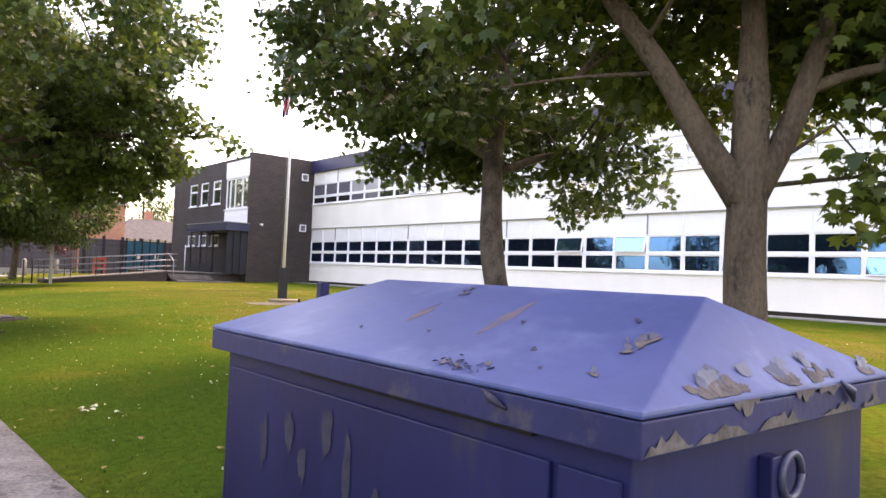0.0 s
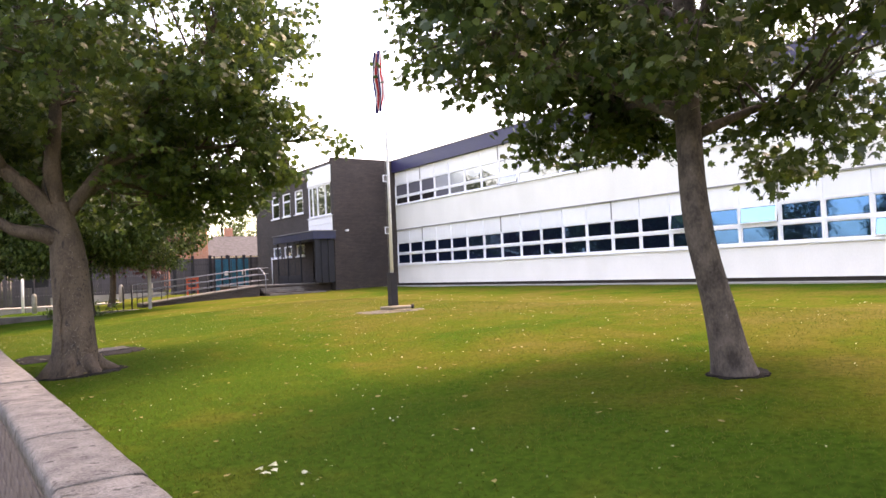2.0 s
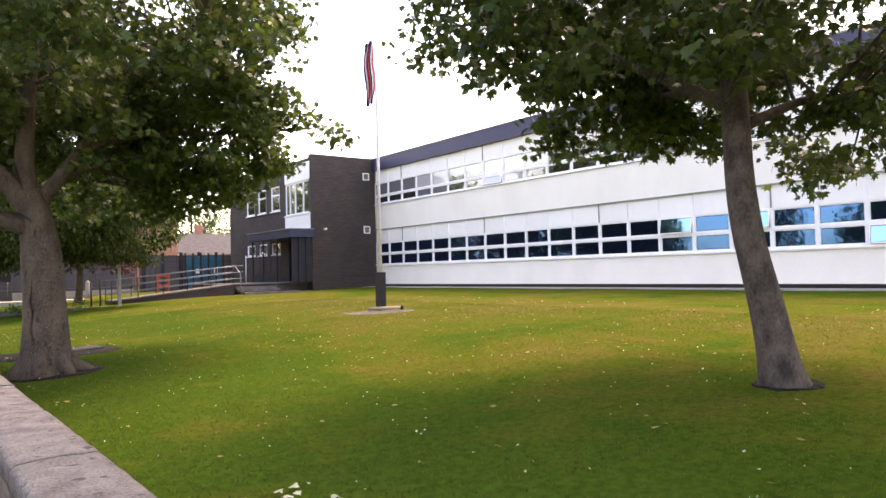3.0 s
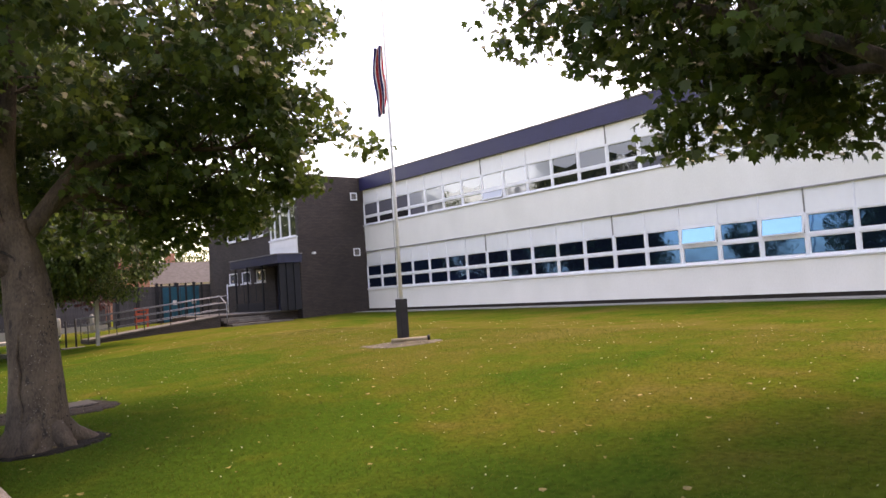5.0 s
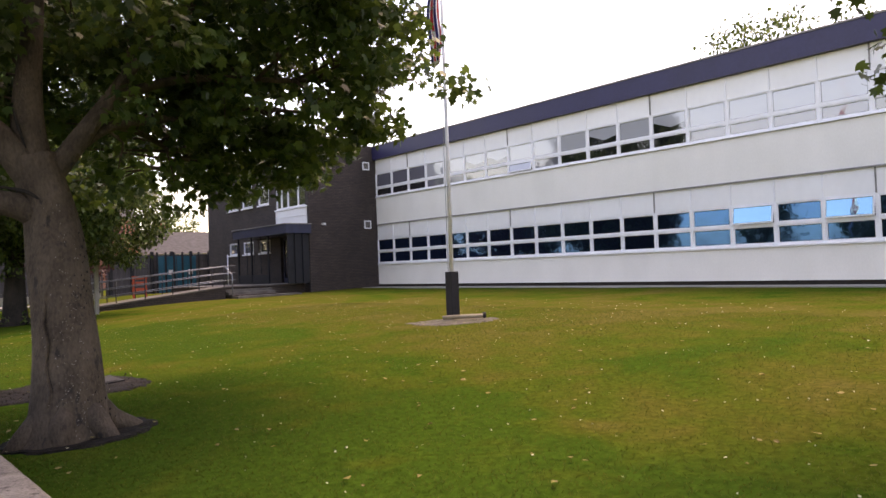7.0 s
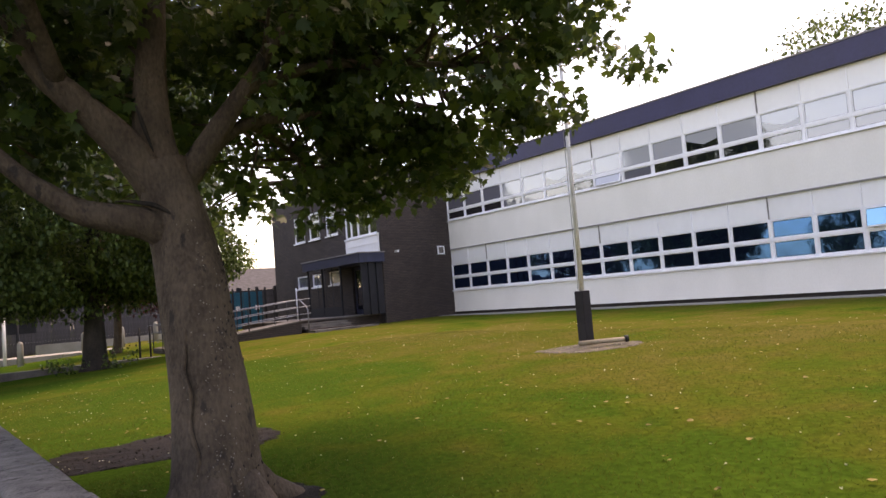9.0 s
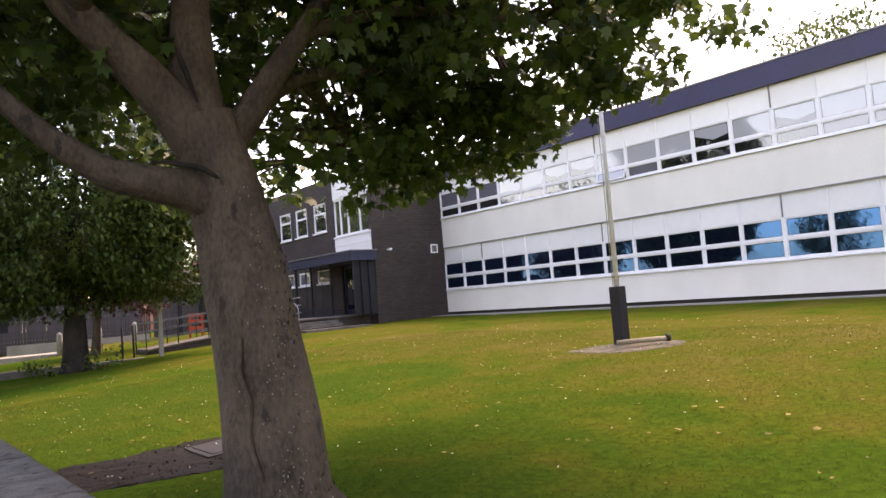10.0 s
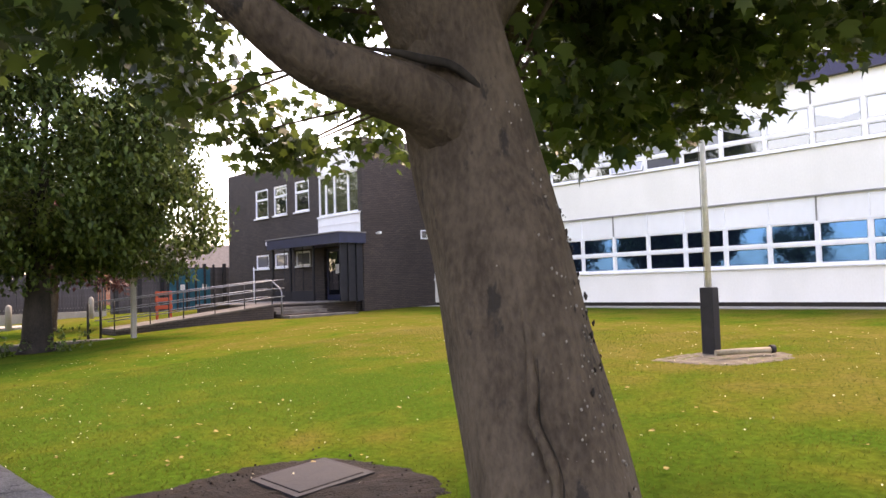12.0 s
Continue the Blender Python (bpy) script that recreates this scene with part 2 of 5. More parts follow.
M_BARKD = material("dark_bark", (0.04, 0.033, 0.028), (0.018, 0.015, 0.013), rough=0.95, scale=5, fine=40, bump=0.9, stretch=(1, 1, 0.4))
M_LEAFA = leaf_material("maple_leaf", (0.066, 0.115, 0.023), (0.018, 0.045, 0.014), 0.4)
M_LEAFB = leaf_material("maple_leaf_dark", (0.055, 0.1, 0.022), (0.017, 0.04, 0.014), 0.38)
M_LEAFC = leaf_material("maple_leaf_light", (0.1, 0.14, 0.026), (0.025, 0.058, 0.015), 0.36)
M_LEAFD = leaf_material("dense_leaf", (0.085, 0.13, 0.035), (0.014, 0.034, 0.011), 0.28, 0.14)
M_LEAFRED = leaf_material("copper_leaf", (0.12, 0.045, 0.035), (0.05, 0.02, 0.018), 0.25)
# Lid blue is lightened for sky sheen; side blue is its shaded, weathered copy.
M_BOX = material("blue_paint_sky_sheen", (0.04, 0.064, 0.17), (0.029, 0.048, 0.135), rough=0.48, scale=2.6, fine=26, bump=0.14, third=(0.075, 0.104, 0.21), thr=0.52, soft=0.16, tscale=3.2, spec=0.3)
M_BOXSIDE = material("shaded_weathered_blue_paint", (0.008, 0.0115, 0.062), (0.0055, 0.0075, 0.042), rough=0.5, scale=3, fine=30, bump=0.15, stretch=(1, 1, 0.3), third=(0.03, 0.031, 0.045), thr=0.58, soft=0.16, tscale=4.5, spec=0.2)
M_SKIRT = material("dirty_blue_edge", (0.019, 0.023, 0.078), (0.012, 0.015, 0.055), rough=0.55, scale=5, fine=40, bump=0.2, third=(0.06, 0.056, 0.06), thr=0.56, soft=0.12, tscale=6, spec=0.2)
M_BAREMETAL = material("bare_flaked_metal", (0.12, 0.104, 0.098), (0.05, 0.042, 0.042), rough=0.8, scale=30, fine=90, bump=0.1)
M_RUST = material("rust_streak", (0.115, 0.088, 0.085), (0.06, 0.062, 0.11), rough=0.8, scale=18, fine=80, bump=0.3)
M_WORN = material("worn_paint", (0.04, 0.039, 0.048), (0.013, 0.014, 0.04), rough=0.7, scale=22, fine=90, bump=0.3)
M_POLE = material("white_pole_paint", (0.74, 0.72, 0.7), (0.58, 0.56, 0.53), rough=0.5, scale=4, fine=30, bump=0.1, spec=0.45)
M_BLACK = material("black_sleeve", (0.028, 0.026, 0.03), (0.018, 0.017, 0.02), rough=0.6, scale=6, fine=40, bump=0.25)
M_TIMBER = material("weathered_timber", (0.36, 0.3, 0.22), (0.22, 0.18, 0.13), rough=0.9, scale=4, fine=40, bump=0.4)
M_STEEL = material("galvanised_rail", (0.26, 0.27, 0.29), (0.17, 0.18, 0.2), rough=0.4, metal=0.7, scale=8, fine=60, bump=0.05, spec=0.45)
M_DARKRAIL = material("dark_rail", (0.03, 0.03, 0.035), rough=0.5, scale=6, fine=40, bump=0.05)
M_FENCE = material("grey_fence_board", (0.11, 0.1, 0.105), (0.06, 0.055, 0.06), rough=0.85, scale=3, fine=20, bump=0.2, vary=0.2)
M_TEAL = material("teal_paint", (0.014, 0.13, 0.19), (0.01, 0.09, 0.135), rough=0.5, scale=2, fine=20, bump=0.08)
M_ORANGE = material("orange_plastic", (0.5, 0.09, 0.045), (0.36, 0.065, 0.035), rough=0.5, scale=4, fine=30, bump=0.05)
M_RED = material("flag_red", (0.5, 0.03, 0.035), rough=0.8, scale=10, fine=200, bump=0.05)
M_WHITECLOTH = material("flag_white", (0.75, 0.73, 0.72), rough=0.8, scale=10, fine=200, bump=0.05)
M_BLUECLOTH = material("flag_blue", (0.02, 0.022, 0.09), rough=0.8, scale=10, fine=200, bump=0.05)
M_PETAL = material("pale_petals", (0.6, 0.58, 0.45), (0.45, 0.42, 0.25), rough=0.8, scale=20, fine=80, bump=0)
M_DRYLEAF = material("dry_leaf", (0.3, 0.24, 0.08), (0.17, 0.12, 0.05), rough=0.8, scale=20, fine=80, bump=0, vary=0.3)
# Near-black paint that stands in for the shade in rooms and gaps.
M_DARKIN = material("unlit_black", (0.012, 0.011, 0.013), rough=0.7, scale=3, fine=20, bump=0)


# ---- mesh helpers ----
def box(bm, x0, x1, y0, y1, z0, z1):
    v = [bm.verts.new(c) for c in ((x0, y0, z0), (x1, y0, z0), (x1, y1, z0), (x0, y1, z0), (x0, y0, z1), (x1, y0, z1), (x1, y1, z1), (x0, y1, z1))]
    for f in ((0, 3, 2, 1), (4, 5, 6, 7), (0, 1, 5, 4), (1, 2, 6, 5), (2, 3, 7, 6), (3, 0, 4, 7)):
        bm.faces.new([v[i] for i in f])


def tube(bm, pts, radii, sides=8, wobble=0.0, caps=True):
    """A tapered round tube along points."""
    pts = [Vector(p) for p in pts]
    rings = []
    for i, p in enumerate(pts):
        d = (pts[min(i + 1, len(pts) - 1)] - pts[max(i - 1, 0)]).normalized()
        if i == 0:
            a = Vector((1, 0, 0)) if abs(d.x) < 0.9 else Vector((0, 1, 0))
        a = (a - d * a.dot(d)).normalized()
        b = d.cross(a)
        ring = []
        for k in range(sides):
            t = 2 * math.pi * k / sides
            r = radii[i] * (1 + wobble * noise.noise(Vector((math.cos(t) * 1.4, math.sin(t) * 1.4, p.z * 1.1 + p.x))))
            ring.append(bm.verts.new(p + (a * math.cos(t) + b * math.sin(t)) * r))
        rings.append(ring)
    for r0, r1 in zip(rings, rings[1:]):
        for k in range(sides):
            f = bm.faces.new((r0[k], r0[(k + 1) % sides], r1[(k + 1) % sides], r1[k]))
            f.smooth = True
    if caps:
        bm.faces.new(rings[0][::-1])
        bm.faces.new(rings[-1])


def finish(name, bm, mat, bevel=0.0):
    bmesh.ops.recalc_face_normals(bm, faces=bm.faces)
    if bevel:
        bmesh.ops.bevel(bm, geom=list(bm.edges), offset=bevel, segments=2, affect="EDGES", profile=0.6)
    me = bpy.data.meshes.new(name)
    bm.to_mesh(me)
    bm.free()
    me.materials.append(mat)
    return new(name, me)


def part(name, bm, mat, parent, label="", bevel=0.0):
    ob = finish(name, bm, mat, bevel)
    ob.parent = parent
    if parent is not None:
        ob.matrix_parent_inverse = Matrix.Identity(4)
    if label:
        ob["label"] = label
    return ob


def box_part(name, dims, mat, parent, label="", bevel=0.0):
    bm = bmesh.new()
    box(bm, *dims)
    return part(name, bm, mat, parent, label, bevel)


def structure(ob, label, category):
    return tagged(ob, label, category, kind="structure")


def empty(name, m, label, category, group="", kind=""):
    ob = new(name)
    ob.matrix_basis = m
    return tagged(ob, label, category, group, kind)


def raw(name, verts, faces, mat):
    me = bpy.data.meshes.new(name)
    me.from_pydata(verts, [], faces)
    me.materials.append(mat)
    return new(name, me)


# ---- ground ----
def ground_z(x, y=0.0):
    """The lawn falls gently from the building to the street wall."""
    if x < -0.12:
        return -0.62
    if x < 8.9:
        z = -0.43 + 0.43 * (x - 1.0) / 7.9
        return max(z, -0.47)
    return 0.16 * min(1.0, (x - 8.9) / 10)


def soil_z(x, y):
    """The lawn's height with its slight unevenness."""
    return ground_z(x, y) + (0.03 * noise.noise(Vector((x * 0.35, y * 0.35, 0))) if 0 < x < 19 else 0)


def wall_x(y):
    """The inner edge of the street wall's coping."""
    if y < 26:
        return 0.16 - 0.024 * y
    u = (y - 26) / 8
    return -0.464 + 0.85 * u * u


def build_ground():
    xs = [-300, -120, -60, -30, -15, -8, -4, -0.6, -0.3] + [round(-0.1 + 0.5 * i, 2) for i in range(41)] + [22, 28, 40, 60, 120, 300]
    ys = [-300, -120, -60, -30, -14] + [-8 + 1.0 * i for i in range(64)] + [60, 70, 90, 130, 300]
    bm = bmesh.new()
    grid = [[bm.verts.new((x, y, ground_z(x, y) - (0.02 if x < -0.12 else 0) + (0.03 * noise.noise(Vector((x * 0.35, y * 0.35, 0))) if 0 < x < 19 else 0))) for x in xs] for y in ys]
    for r0, r1 in zip(grid, grid[1:]):
        for a, b, c, d in zip(r0, r0[1:], r1[1:], r1):
            f = bm.faces.new((a, b, c, d))
            f.smooth = True
    structure(finish("ground", bm, M_LAWN), "mown lawn with yellowing patches sloping gently to the street", "lawn")
    bm = bmesh.new()
    box(bm, -2.6, -0.2, -40, 60, -0.9, -0.6)
    structure(finish("pavement", bm, M_PAVE), "grey concrete pavement along the low wall", "pavement")
    bm = bmesh.new()
    box(bm, -9.6, -2.75, -80, 120, -0.95, -0.72 + 0.1)
    structure(finish("road", bm, M_ASPHALT), "dark asphalt road beside the pavement", "road")
    bm = bmesh.new()
    box(bm, -2.75, -2.6, -40, 60, -0.9, -0.58)
    structure(finish("kerb", bm, M_CONC), "pale concrete kerb between pavement and road", "kerb")
    bm = bmesh.new()
    box(bm, 18.9, 19.9, -8, 36.4, -0.1, 0.19)
    structure(finish("concrete_strip", bm, M_CONC), "narrow concrete strip at the foot of the white facade", "path")


build_ground()


# ---- white office wing ----
XF, YK, W = 19.94, 36.44, 1.3225
N_MOD = 32
Y_END = YK - W * N_MOD
SILL1, HEAD1, SILL2, HEAD2, STRING, FASC0, FASC1 = 1.345, 2.59, 4.695, 5.88, 3.27, 6.55, 7.2


def build_facade():
    bm = bmesh.new()
    box(bm, XF + 0.02, XF + 0.3, Y_END, YK - 0.002, 0.31, SILL1)
    box(bm, XF + 0.02, XF + 0.3, Y_END, YK - 0.002, STRING, SILL2)
    structure(finish("wall_west", bm, M_RENDER), "cream-white rendered wall bands of the two-storey office wing", "wall")
    bm = bmesh.new()
    box(bm, XF + 0.08, XF + 0.3, Y_END, YK - 0.002, -0.2, 0.308)
    structure(finish("plinth", bm, M_PLINTH), "dark recessed brick plinth below the white wall", "plinth")
    bm = bmesh.new()
    box(bm, XF - 0.16, XF + 0.4, Y_END - 0.2, YK - 0.004, FASC0, FASC1)
    fascia = structure(finish("fascia", bm, M_FASCIA), "deep navy-purple roof fascia board", "fascia")
    box_part("edge_trim", (XF - 0.19, XF + 0.1, Y_END - 0.22, YK - 0.006, FASC1 + 0.002, FASC1 + 0.05), M_GREYTRIM, fascia, "thin pale grey roof edge trim")
    bm = bmesh.new()
    box(bm, XF + 0.3, XF + 13, Y_END, YK + 11, 6.9, 7.1)
    structure(finish("roof", bm, M_ROOF), "flat grey felt roof", "roof")
    bm = bmesh.new()
    box(bm, XF + 12.7, XF + 13, Y_END, YK + 11, -0.2, 6.9)
    structure(finish("wall_east", bm, M_RENDER), "rear rendered wall of the office wing", "wall")
    bm = bmesh.new()
    box(bm, XF + 0.3, XF + 12.7, Y_END, Y_END + 0.3, -0.2, 6.9)
    structure(finish("wall_south", bm, M_RENDER), "end wall of the office wing", "wall")
    # Black wall painted to read as unlit rooms.
    bm = bmesh.new()
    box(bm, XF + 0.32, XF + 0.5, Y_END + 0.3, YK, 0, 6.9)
    structure(finish("inner_wall", bm, M_DARKIN), "near-black wall painted as the unlit rooms behind the office windows", "wall")
    trim = empty("trim", pose(0, 0, 0), "thin grey drip trims running along the white facade", "trim", kind="structure")
    for z in (STRING, SILL2 - 0.05, SILL1 - 0.06):
        box_part("drip", (XF - 0.04, XF + 0.018, Y_END, YK - 0.01, z - 0.0, z + 0.045), M_GREYTRIM if z != SILL1 - 0.06 else M_FRAME, trim)
    for k, (z0, z1) in enumerate(((HEAD1, STRING - 0.002), (HEAD2, FASC0 - 0.002))):
        band = empty("wall_panel_band", pose(0, 0, 0), "row of smooth white infill panels above the windows", "wall panels", kind="structure")
        for i in range(N_MOD):
            y1 = YK - W * i
            y0 = y1 - W
            box_part("panel", (XF + 0.035, XF + 0.1, y0 + 0.018, y1 - 0.018, z0 + 0.004, z1), M_PANEL, band)
            if i:
                box_part("cover_strip", (XF + 0.0, XF + 0.06, y1 - 0.016, y1 + 0.016, z0 + 0.004, z1 - 0.003), M_GREYTRIM if i % 5 == 2 else M_FRAME, band)


def window_module(name, h, transom, mats, tilt=(0, 0), label=""):
    """A window with its origin at the sill's outer edge, running W along -y: frame, two stacked sashes with panes."""
    win = empty(name, pose(0, 0, 0), label, "window", group="windows of the white wing", kind="structure")
    t = 0.045
    bm = bmesh.new()
    box(bm, 0.02, 0.11, -W, -W + t, 0, h)
    box(bm, 0.02, 0.11, -t, 0, 0, h)
    box(bm, 0.02, 0.11, -W + t, -t, 0, t)
    box(bm, 0.02, 0.11, -W + t, -t, h - t, h)
    box(bm, 0.02, 0.11, -W + t, -t, transom - t, transom + t)
    part("window_frame", bm, M_FRAME, win)
    box_part("window_sill", (-0.05, 0.03, -W, 0, -0.045, -0.003), M_FRAME, win, bevel=0.006)
    for k, (z0, z1) in enumerate(((t, transom - t), (transom + t, h - t))):
        y0, y1, s = -W + t, -t, 0.032
        sash = bmesh.new()
        for d in ((y0, y0 + s, z0, z1), (y1 - s, y1, z0, z1), (y0 + s, y1 - s, z0, z0 + s), (y0 + s, y1 - s, z1 - s, z1)):
            box(sash, 0.0 if tilt[k] else 0.045, 0.05 if tilt[k] else 0.085, d[0], d[1], d[2] - z1, d[3] - z1)
        ob = part("sash", sash, M_FRAME, win, "white sash tilted open" if tilt[k] else "")
        ob.matrix_basis = Matrix.Translation((0, 0, z1)) @ pose(0, 0, 0, 0, tilt[k], 0)
        pane = bmesh.new()
        box(pane, 0.02 if tilt[k] else 0.06, 0.03 if tilt[k] else 0.07, y0 + s + 0.014, y1 - s - 0.014, z0 + s - z1 + 0.012, -s - 0.016)
        part("pane", pane, mats[k], ob)
        g = 0.021 if tilt[k] else 0.061
        box_part("gasket", (g + 0.012, g + 0.016, y0 + 0.005, y1 - 0.005, z0 - z1 + 0.005, -0.005), M_BLACK, ob)
        if tilt[k]:
            # Black sheet in place of the shade behind the open sash.
            box_part("dark_gap", (0.1, 0.108, y0, y1, z0, z1), M_DARKIN, win, "black sheet painted as the shade behind the tilted sash")
    return win


def build_windows():
    h1, h2 = HEAD1 - SILL1, HEAD2 - SILL2
    t1, t2 = 0.61, 0.45
    low = {
        "std": ((M_GLASS, M_GLASS), (0, 0), "white-framed window with dark glass reflecting the sky"),
        "top": ((M_GLASS, M_OPENGLASS), (0, 9), "white-framed window with its top sash tilted open"),
        "bot": ((M_OPENGLASS, M_GLASS), (9, 0), "white-framed window with its bottom sash tilted open"),
    }
    up = {
        "std": ((M_UPGLASS, M_GREYGLASS), (0, 0), "white-framed upper window with grey glass"),
        "blind": ((M_GREYGLASS, M_BLIND), (0, 0), "white-framed upper window with a pale blind"),
        "half": ((M_UPGLASS, M_BLIND), (0, 0), "white-framed upper window with a half-drawn pale blind"),
        "open": ((M_BLIND, M_BLIND), (14, 0), "white-framed upper window with its lower sash open"),
        "slant": ((M_UPGLASS, M_UPGLASS), (0, 0), "white-framed upper window with a crooked pale blind"),
    }
    made = {}
    for i in range(N_MOD):
        y = YK - W * i
        kind = "top" if i in (14, 16) else "bot" if i in (19, 22) else "std"
        ku = "open" if i == 7 else "std" if i < 3 else "slant" if i in (5, 6, 10, 12, 18) else "half" if i in (9, 11, 17, 20) else "blind"
        for key, spec, h, t, z in ((("low", kind), low[kind], h1, t1, SILL1), (("up", ku), up[ku], h2, t2, SILL2)):
            m = pose(XF, y, z)
            if key in made:
                copy_thing(made[key], m)
            else:
                made[key] = window_module("window_1" if key[0] == "low" else "window_2", h, t, spec[0], spec[1], spec[2])
                made[key].matrix_basis = m
                if key[1] == "slant":
                    pane = [p for p in made[key].children_recursive if p.name.startswith("pane")][-1]
                    bm = bmesh.new()
                    yy, zz = (-W + 0.1, -0.1), (-0.02 - (h - t - 0.17), -0.055)
                    back = [bm.verts.new((0.0585, a, b)) for a, b in ((yy[0], zz[0] + 0.2), (yy[0] + 0.5, zz[0] + 0.1), (yy[1], zz[0] + 0.32), (yy[1], zz[1]), (yy[0], zz[1]))]
                    bm.faces.new(back)
                    part("blind", bm, M_BLIND, pane.parent, "pale blind hanging crooked")


build_facade()
build_windows()

# ---- brown brick entrance tower ----
XT, YT1, ZT = 16.07, 47.9, 7.2


def wall_with_holes(bm, x0, x1, y0, y1, z0, z1, holes):
    """A wall slab facing -x from y0 to y1, with rectangular openings (ya, yb, za, zb)."""
    ys = sorted({y0, y1, *[h[0] for h in holes], *[h[1] for h in holes]})
    for a, b in zip(ys, ys[1:]):
        cuts = sorted((h[2], h[3]) for h in holes if h[0] <= a + 1e-6 and h[1] >= b - 1e-6)
        z = z0
        for c0, c1 in cuts:
            if c0 > z:
                box(bm, x0, x1, a, b, z, c0)
            z = c1
        if z < z1:
            box(bm, x0, x1, a, b, z, z1)


def tower_window(y0, y1, z0, z1, split, mats, label, mull=()):
    win = empty("window_3", pose(XT, 0, 0), label, "window", group="windows of the brick tower", kind="structure")
    t = 0.075
    bm = bmesh.new()
    box(bm, 0.02, 0.1, y0, y0 + t, z0, z1)
    box(bm, 0.02, 0.1, y1 - t, y1, z0, z1)
    box(bm, 0.02, 0.1, y0 + t, y1 - t, z0, z0 + t)
    box(bm, 0.02, 0.1, y0 + t, y1 - t, z1 - t, z1)
    if split:
        box(bm, 0.02, 0.1, y0 + t, y1 - t, split - 0.05, split + 0.05)
    for ym in mull:
        box(bm, 0.021, 0.099, ym - 0.05, ym + 0.05, z0 + t, z1 - t)
    part("window_frame", bm, M_FRAME, win)
    box_part("window_sill", (-0.08, 0.03, y0 - 0.05, y1 + 0.05, z0 - 0.07, z0 - 0.002), M_FRAME, win, bevel=0.008)
    if split:
        box_part("pane", (0.06, 0.07, y0 + t, y1 - t, z0 + t, split - 0.05), mats[0], win)
        box_part("pane", (0.06, 0.07, y0 + t, y1 - t, split + 0.05, z1 - t), mats[1], win)
    else:
        ys = [y0 + t, *mull, y1 - t]
        for a, b in zip(ys, ys[1:]):
            box_part("pane", (0.06, 0.07, a, b, z0 + t, z1 - t), mats[0], win)
    return win


def build_tower():
    holes = [(40.4, 41.6, 4.6, 6.0), (42.3, 43.5, 4.6, 6.0), (44.05, 45.3, 4.6, 6.0),
             (40.4, 41.6, 2.12, 2.78), (42.3, 43.5, 2.12, 2.78), (44.05, 45.3, 2.12, 2.78),
             (36.6, 39.65, 3.32, 6.9), (36.75, 39.3, 0.5, 2.8)]
    bm = bmesh.new()
    wall_with_holes(bm, XT, XT + 0.3, YK + 0.3, YT1, -0.2, ZT - 0.12, holes)
    structure(finish("wall_tower_west", bm, M_BRICK), "dark brown brick wall with three pairs of windows", "wall")
    bm = bmesh.new()
    box(bm, XT, XF + 0.5, YK, YK + 0.298, -0.2, ZT + 0.05)
    structure(finish("wall_tower_south", bm, M_BRICK), "windowless dark brown brick wall of the stair tower", "wall")
    bm = bmesh.new()
    box(bm, XT, XF + 13, YT1, YT1 + 0.3, -0.2, ZT - 0.12)
    structure(finish("wall_tower_north", bm, M_BRICK), "dark brown brick end wall", "wall")
    bm = bmesh.new()
    box(bm, XT + 0.3, XF + 0.5, YK + 0.3, YT1, 6.6, 6.72)
    structure(finish("ceiling", bm, M_ROOF), "flat roof slab over the stair tower", "ceiling")
    # Black wall that imitates the unlit tower rooms.
    bm = bmesh.new()
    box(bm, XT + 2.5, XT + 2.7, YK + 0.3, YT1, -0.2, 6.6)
    structure(finish("tower_inner_wall", bm, M_DARKIN), "near-black wall painted as the unlit rooms behind the tower windows", "wall")
    for a, b, c, d in holes[:3]:
        tower_window(a, b, c, d, c + 0.9, (M_UPGLASS, M_UPGLASS), "tall white-framed window in brown brick")
    for a, b, c, d in holes[3:6]:
        tower_window(a, b, c, d, 0, (M_GREYGLASS,), "small white-framed window under the canopy")
    tower_window(36.62, 39.63, 4.2, 5.95, 0, (M_STAIR,), "large white-framed stairwell window with olive-brown glass", (37.45, 38.45, 39.1))
    bm = bmesh.new()
    box(bm, XT - 0.03, XT + 0.1, 36.6, 39.65, 5.96, 6.9)
    box(bm, XT - 0.03, XT + 0.1, 36.6, 39.65, 3.34, 4.12)
    box(bm, XT - 0.06, XT - 0.032, 36.6, 39.65, 3.76, 3.8)
    structure(finish("stair_panel", bm, M_PANEL), "white panels above and below the stairwell window", "wall panel")
    # entrance doors in the shade of the canopy
    door = empty("door_1", pose(XT + 0.12, 0, 0), "dark glazed double entrance door under the canopy", "door", kind="structure")
    for a, b in ((36.78, 38.0), (38.02, 39.27)):
        leaf = bmesh.new()
        for d in ((a, a + 0.1, 0.5, 2.78), (b - 0.1, b, 0.5, 2.78), (a + 0.1, b - 0.1, 0.5, 0.8), (a + 0.1, b - 0.1, 2.65, 2.78)):
            box(leaf, 0, 0.05, *d)
        lf = part("door_leaf", leaf, M_NAVY, door)
        box_part("pane", (0.02, 0.03, a + 0.1, b - 0.1, 0.8, 2.65), M_UPGLASS, lf)
        box_part("handle", (-0.06, -0.02, (b - 0.16) if a < 37 else (a + 0.11), (b - 0.12) if a < 37 else (a + 0.15), 1.35, 1.95), M_STEEL, lf, "steel pull handle")
        box_part("notice", (0.008, 0.014, a + 0.35, a + 0.6, 1.7, 2.1), M_WHITECLOTH, lf, "pale paper notice on the glass")
    for z, y in ((6.23, 36.44), (3.3, 36.44)):
        v = empty("wall_vent", pose(19.38, y, z), "square white louvred vent on brown brick", "vent", group="vents on the tower")
        bm = bmesh.new()
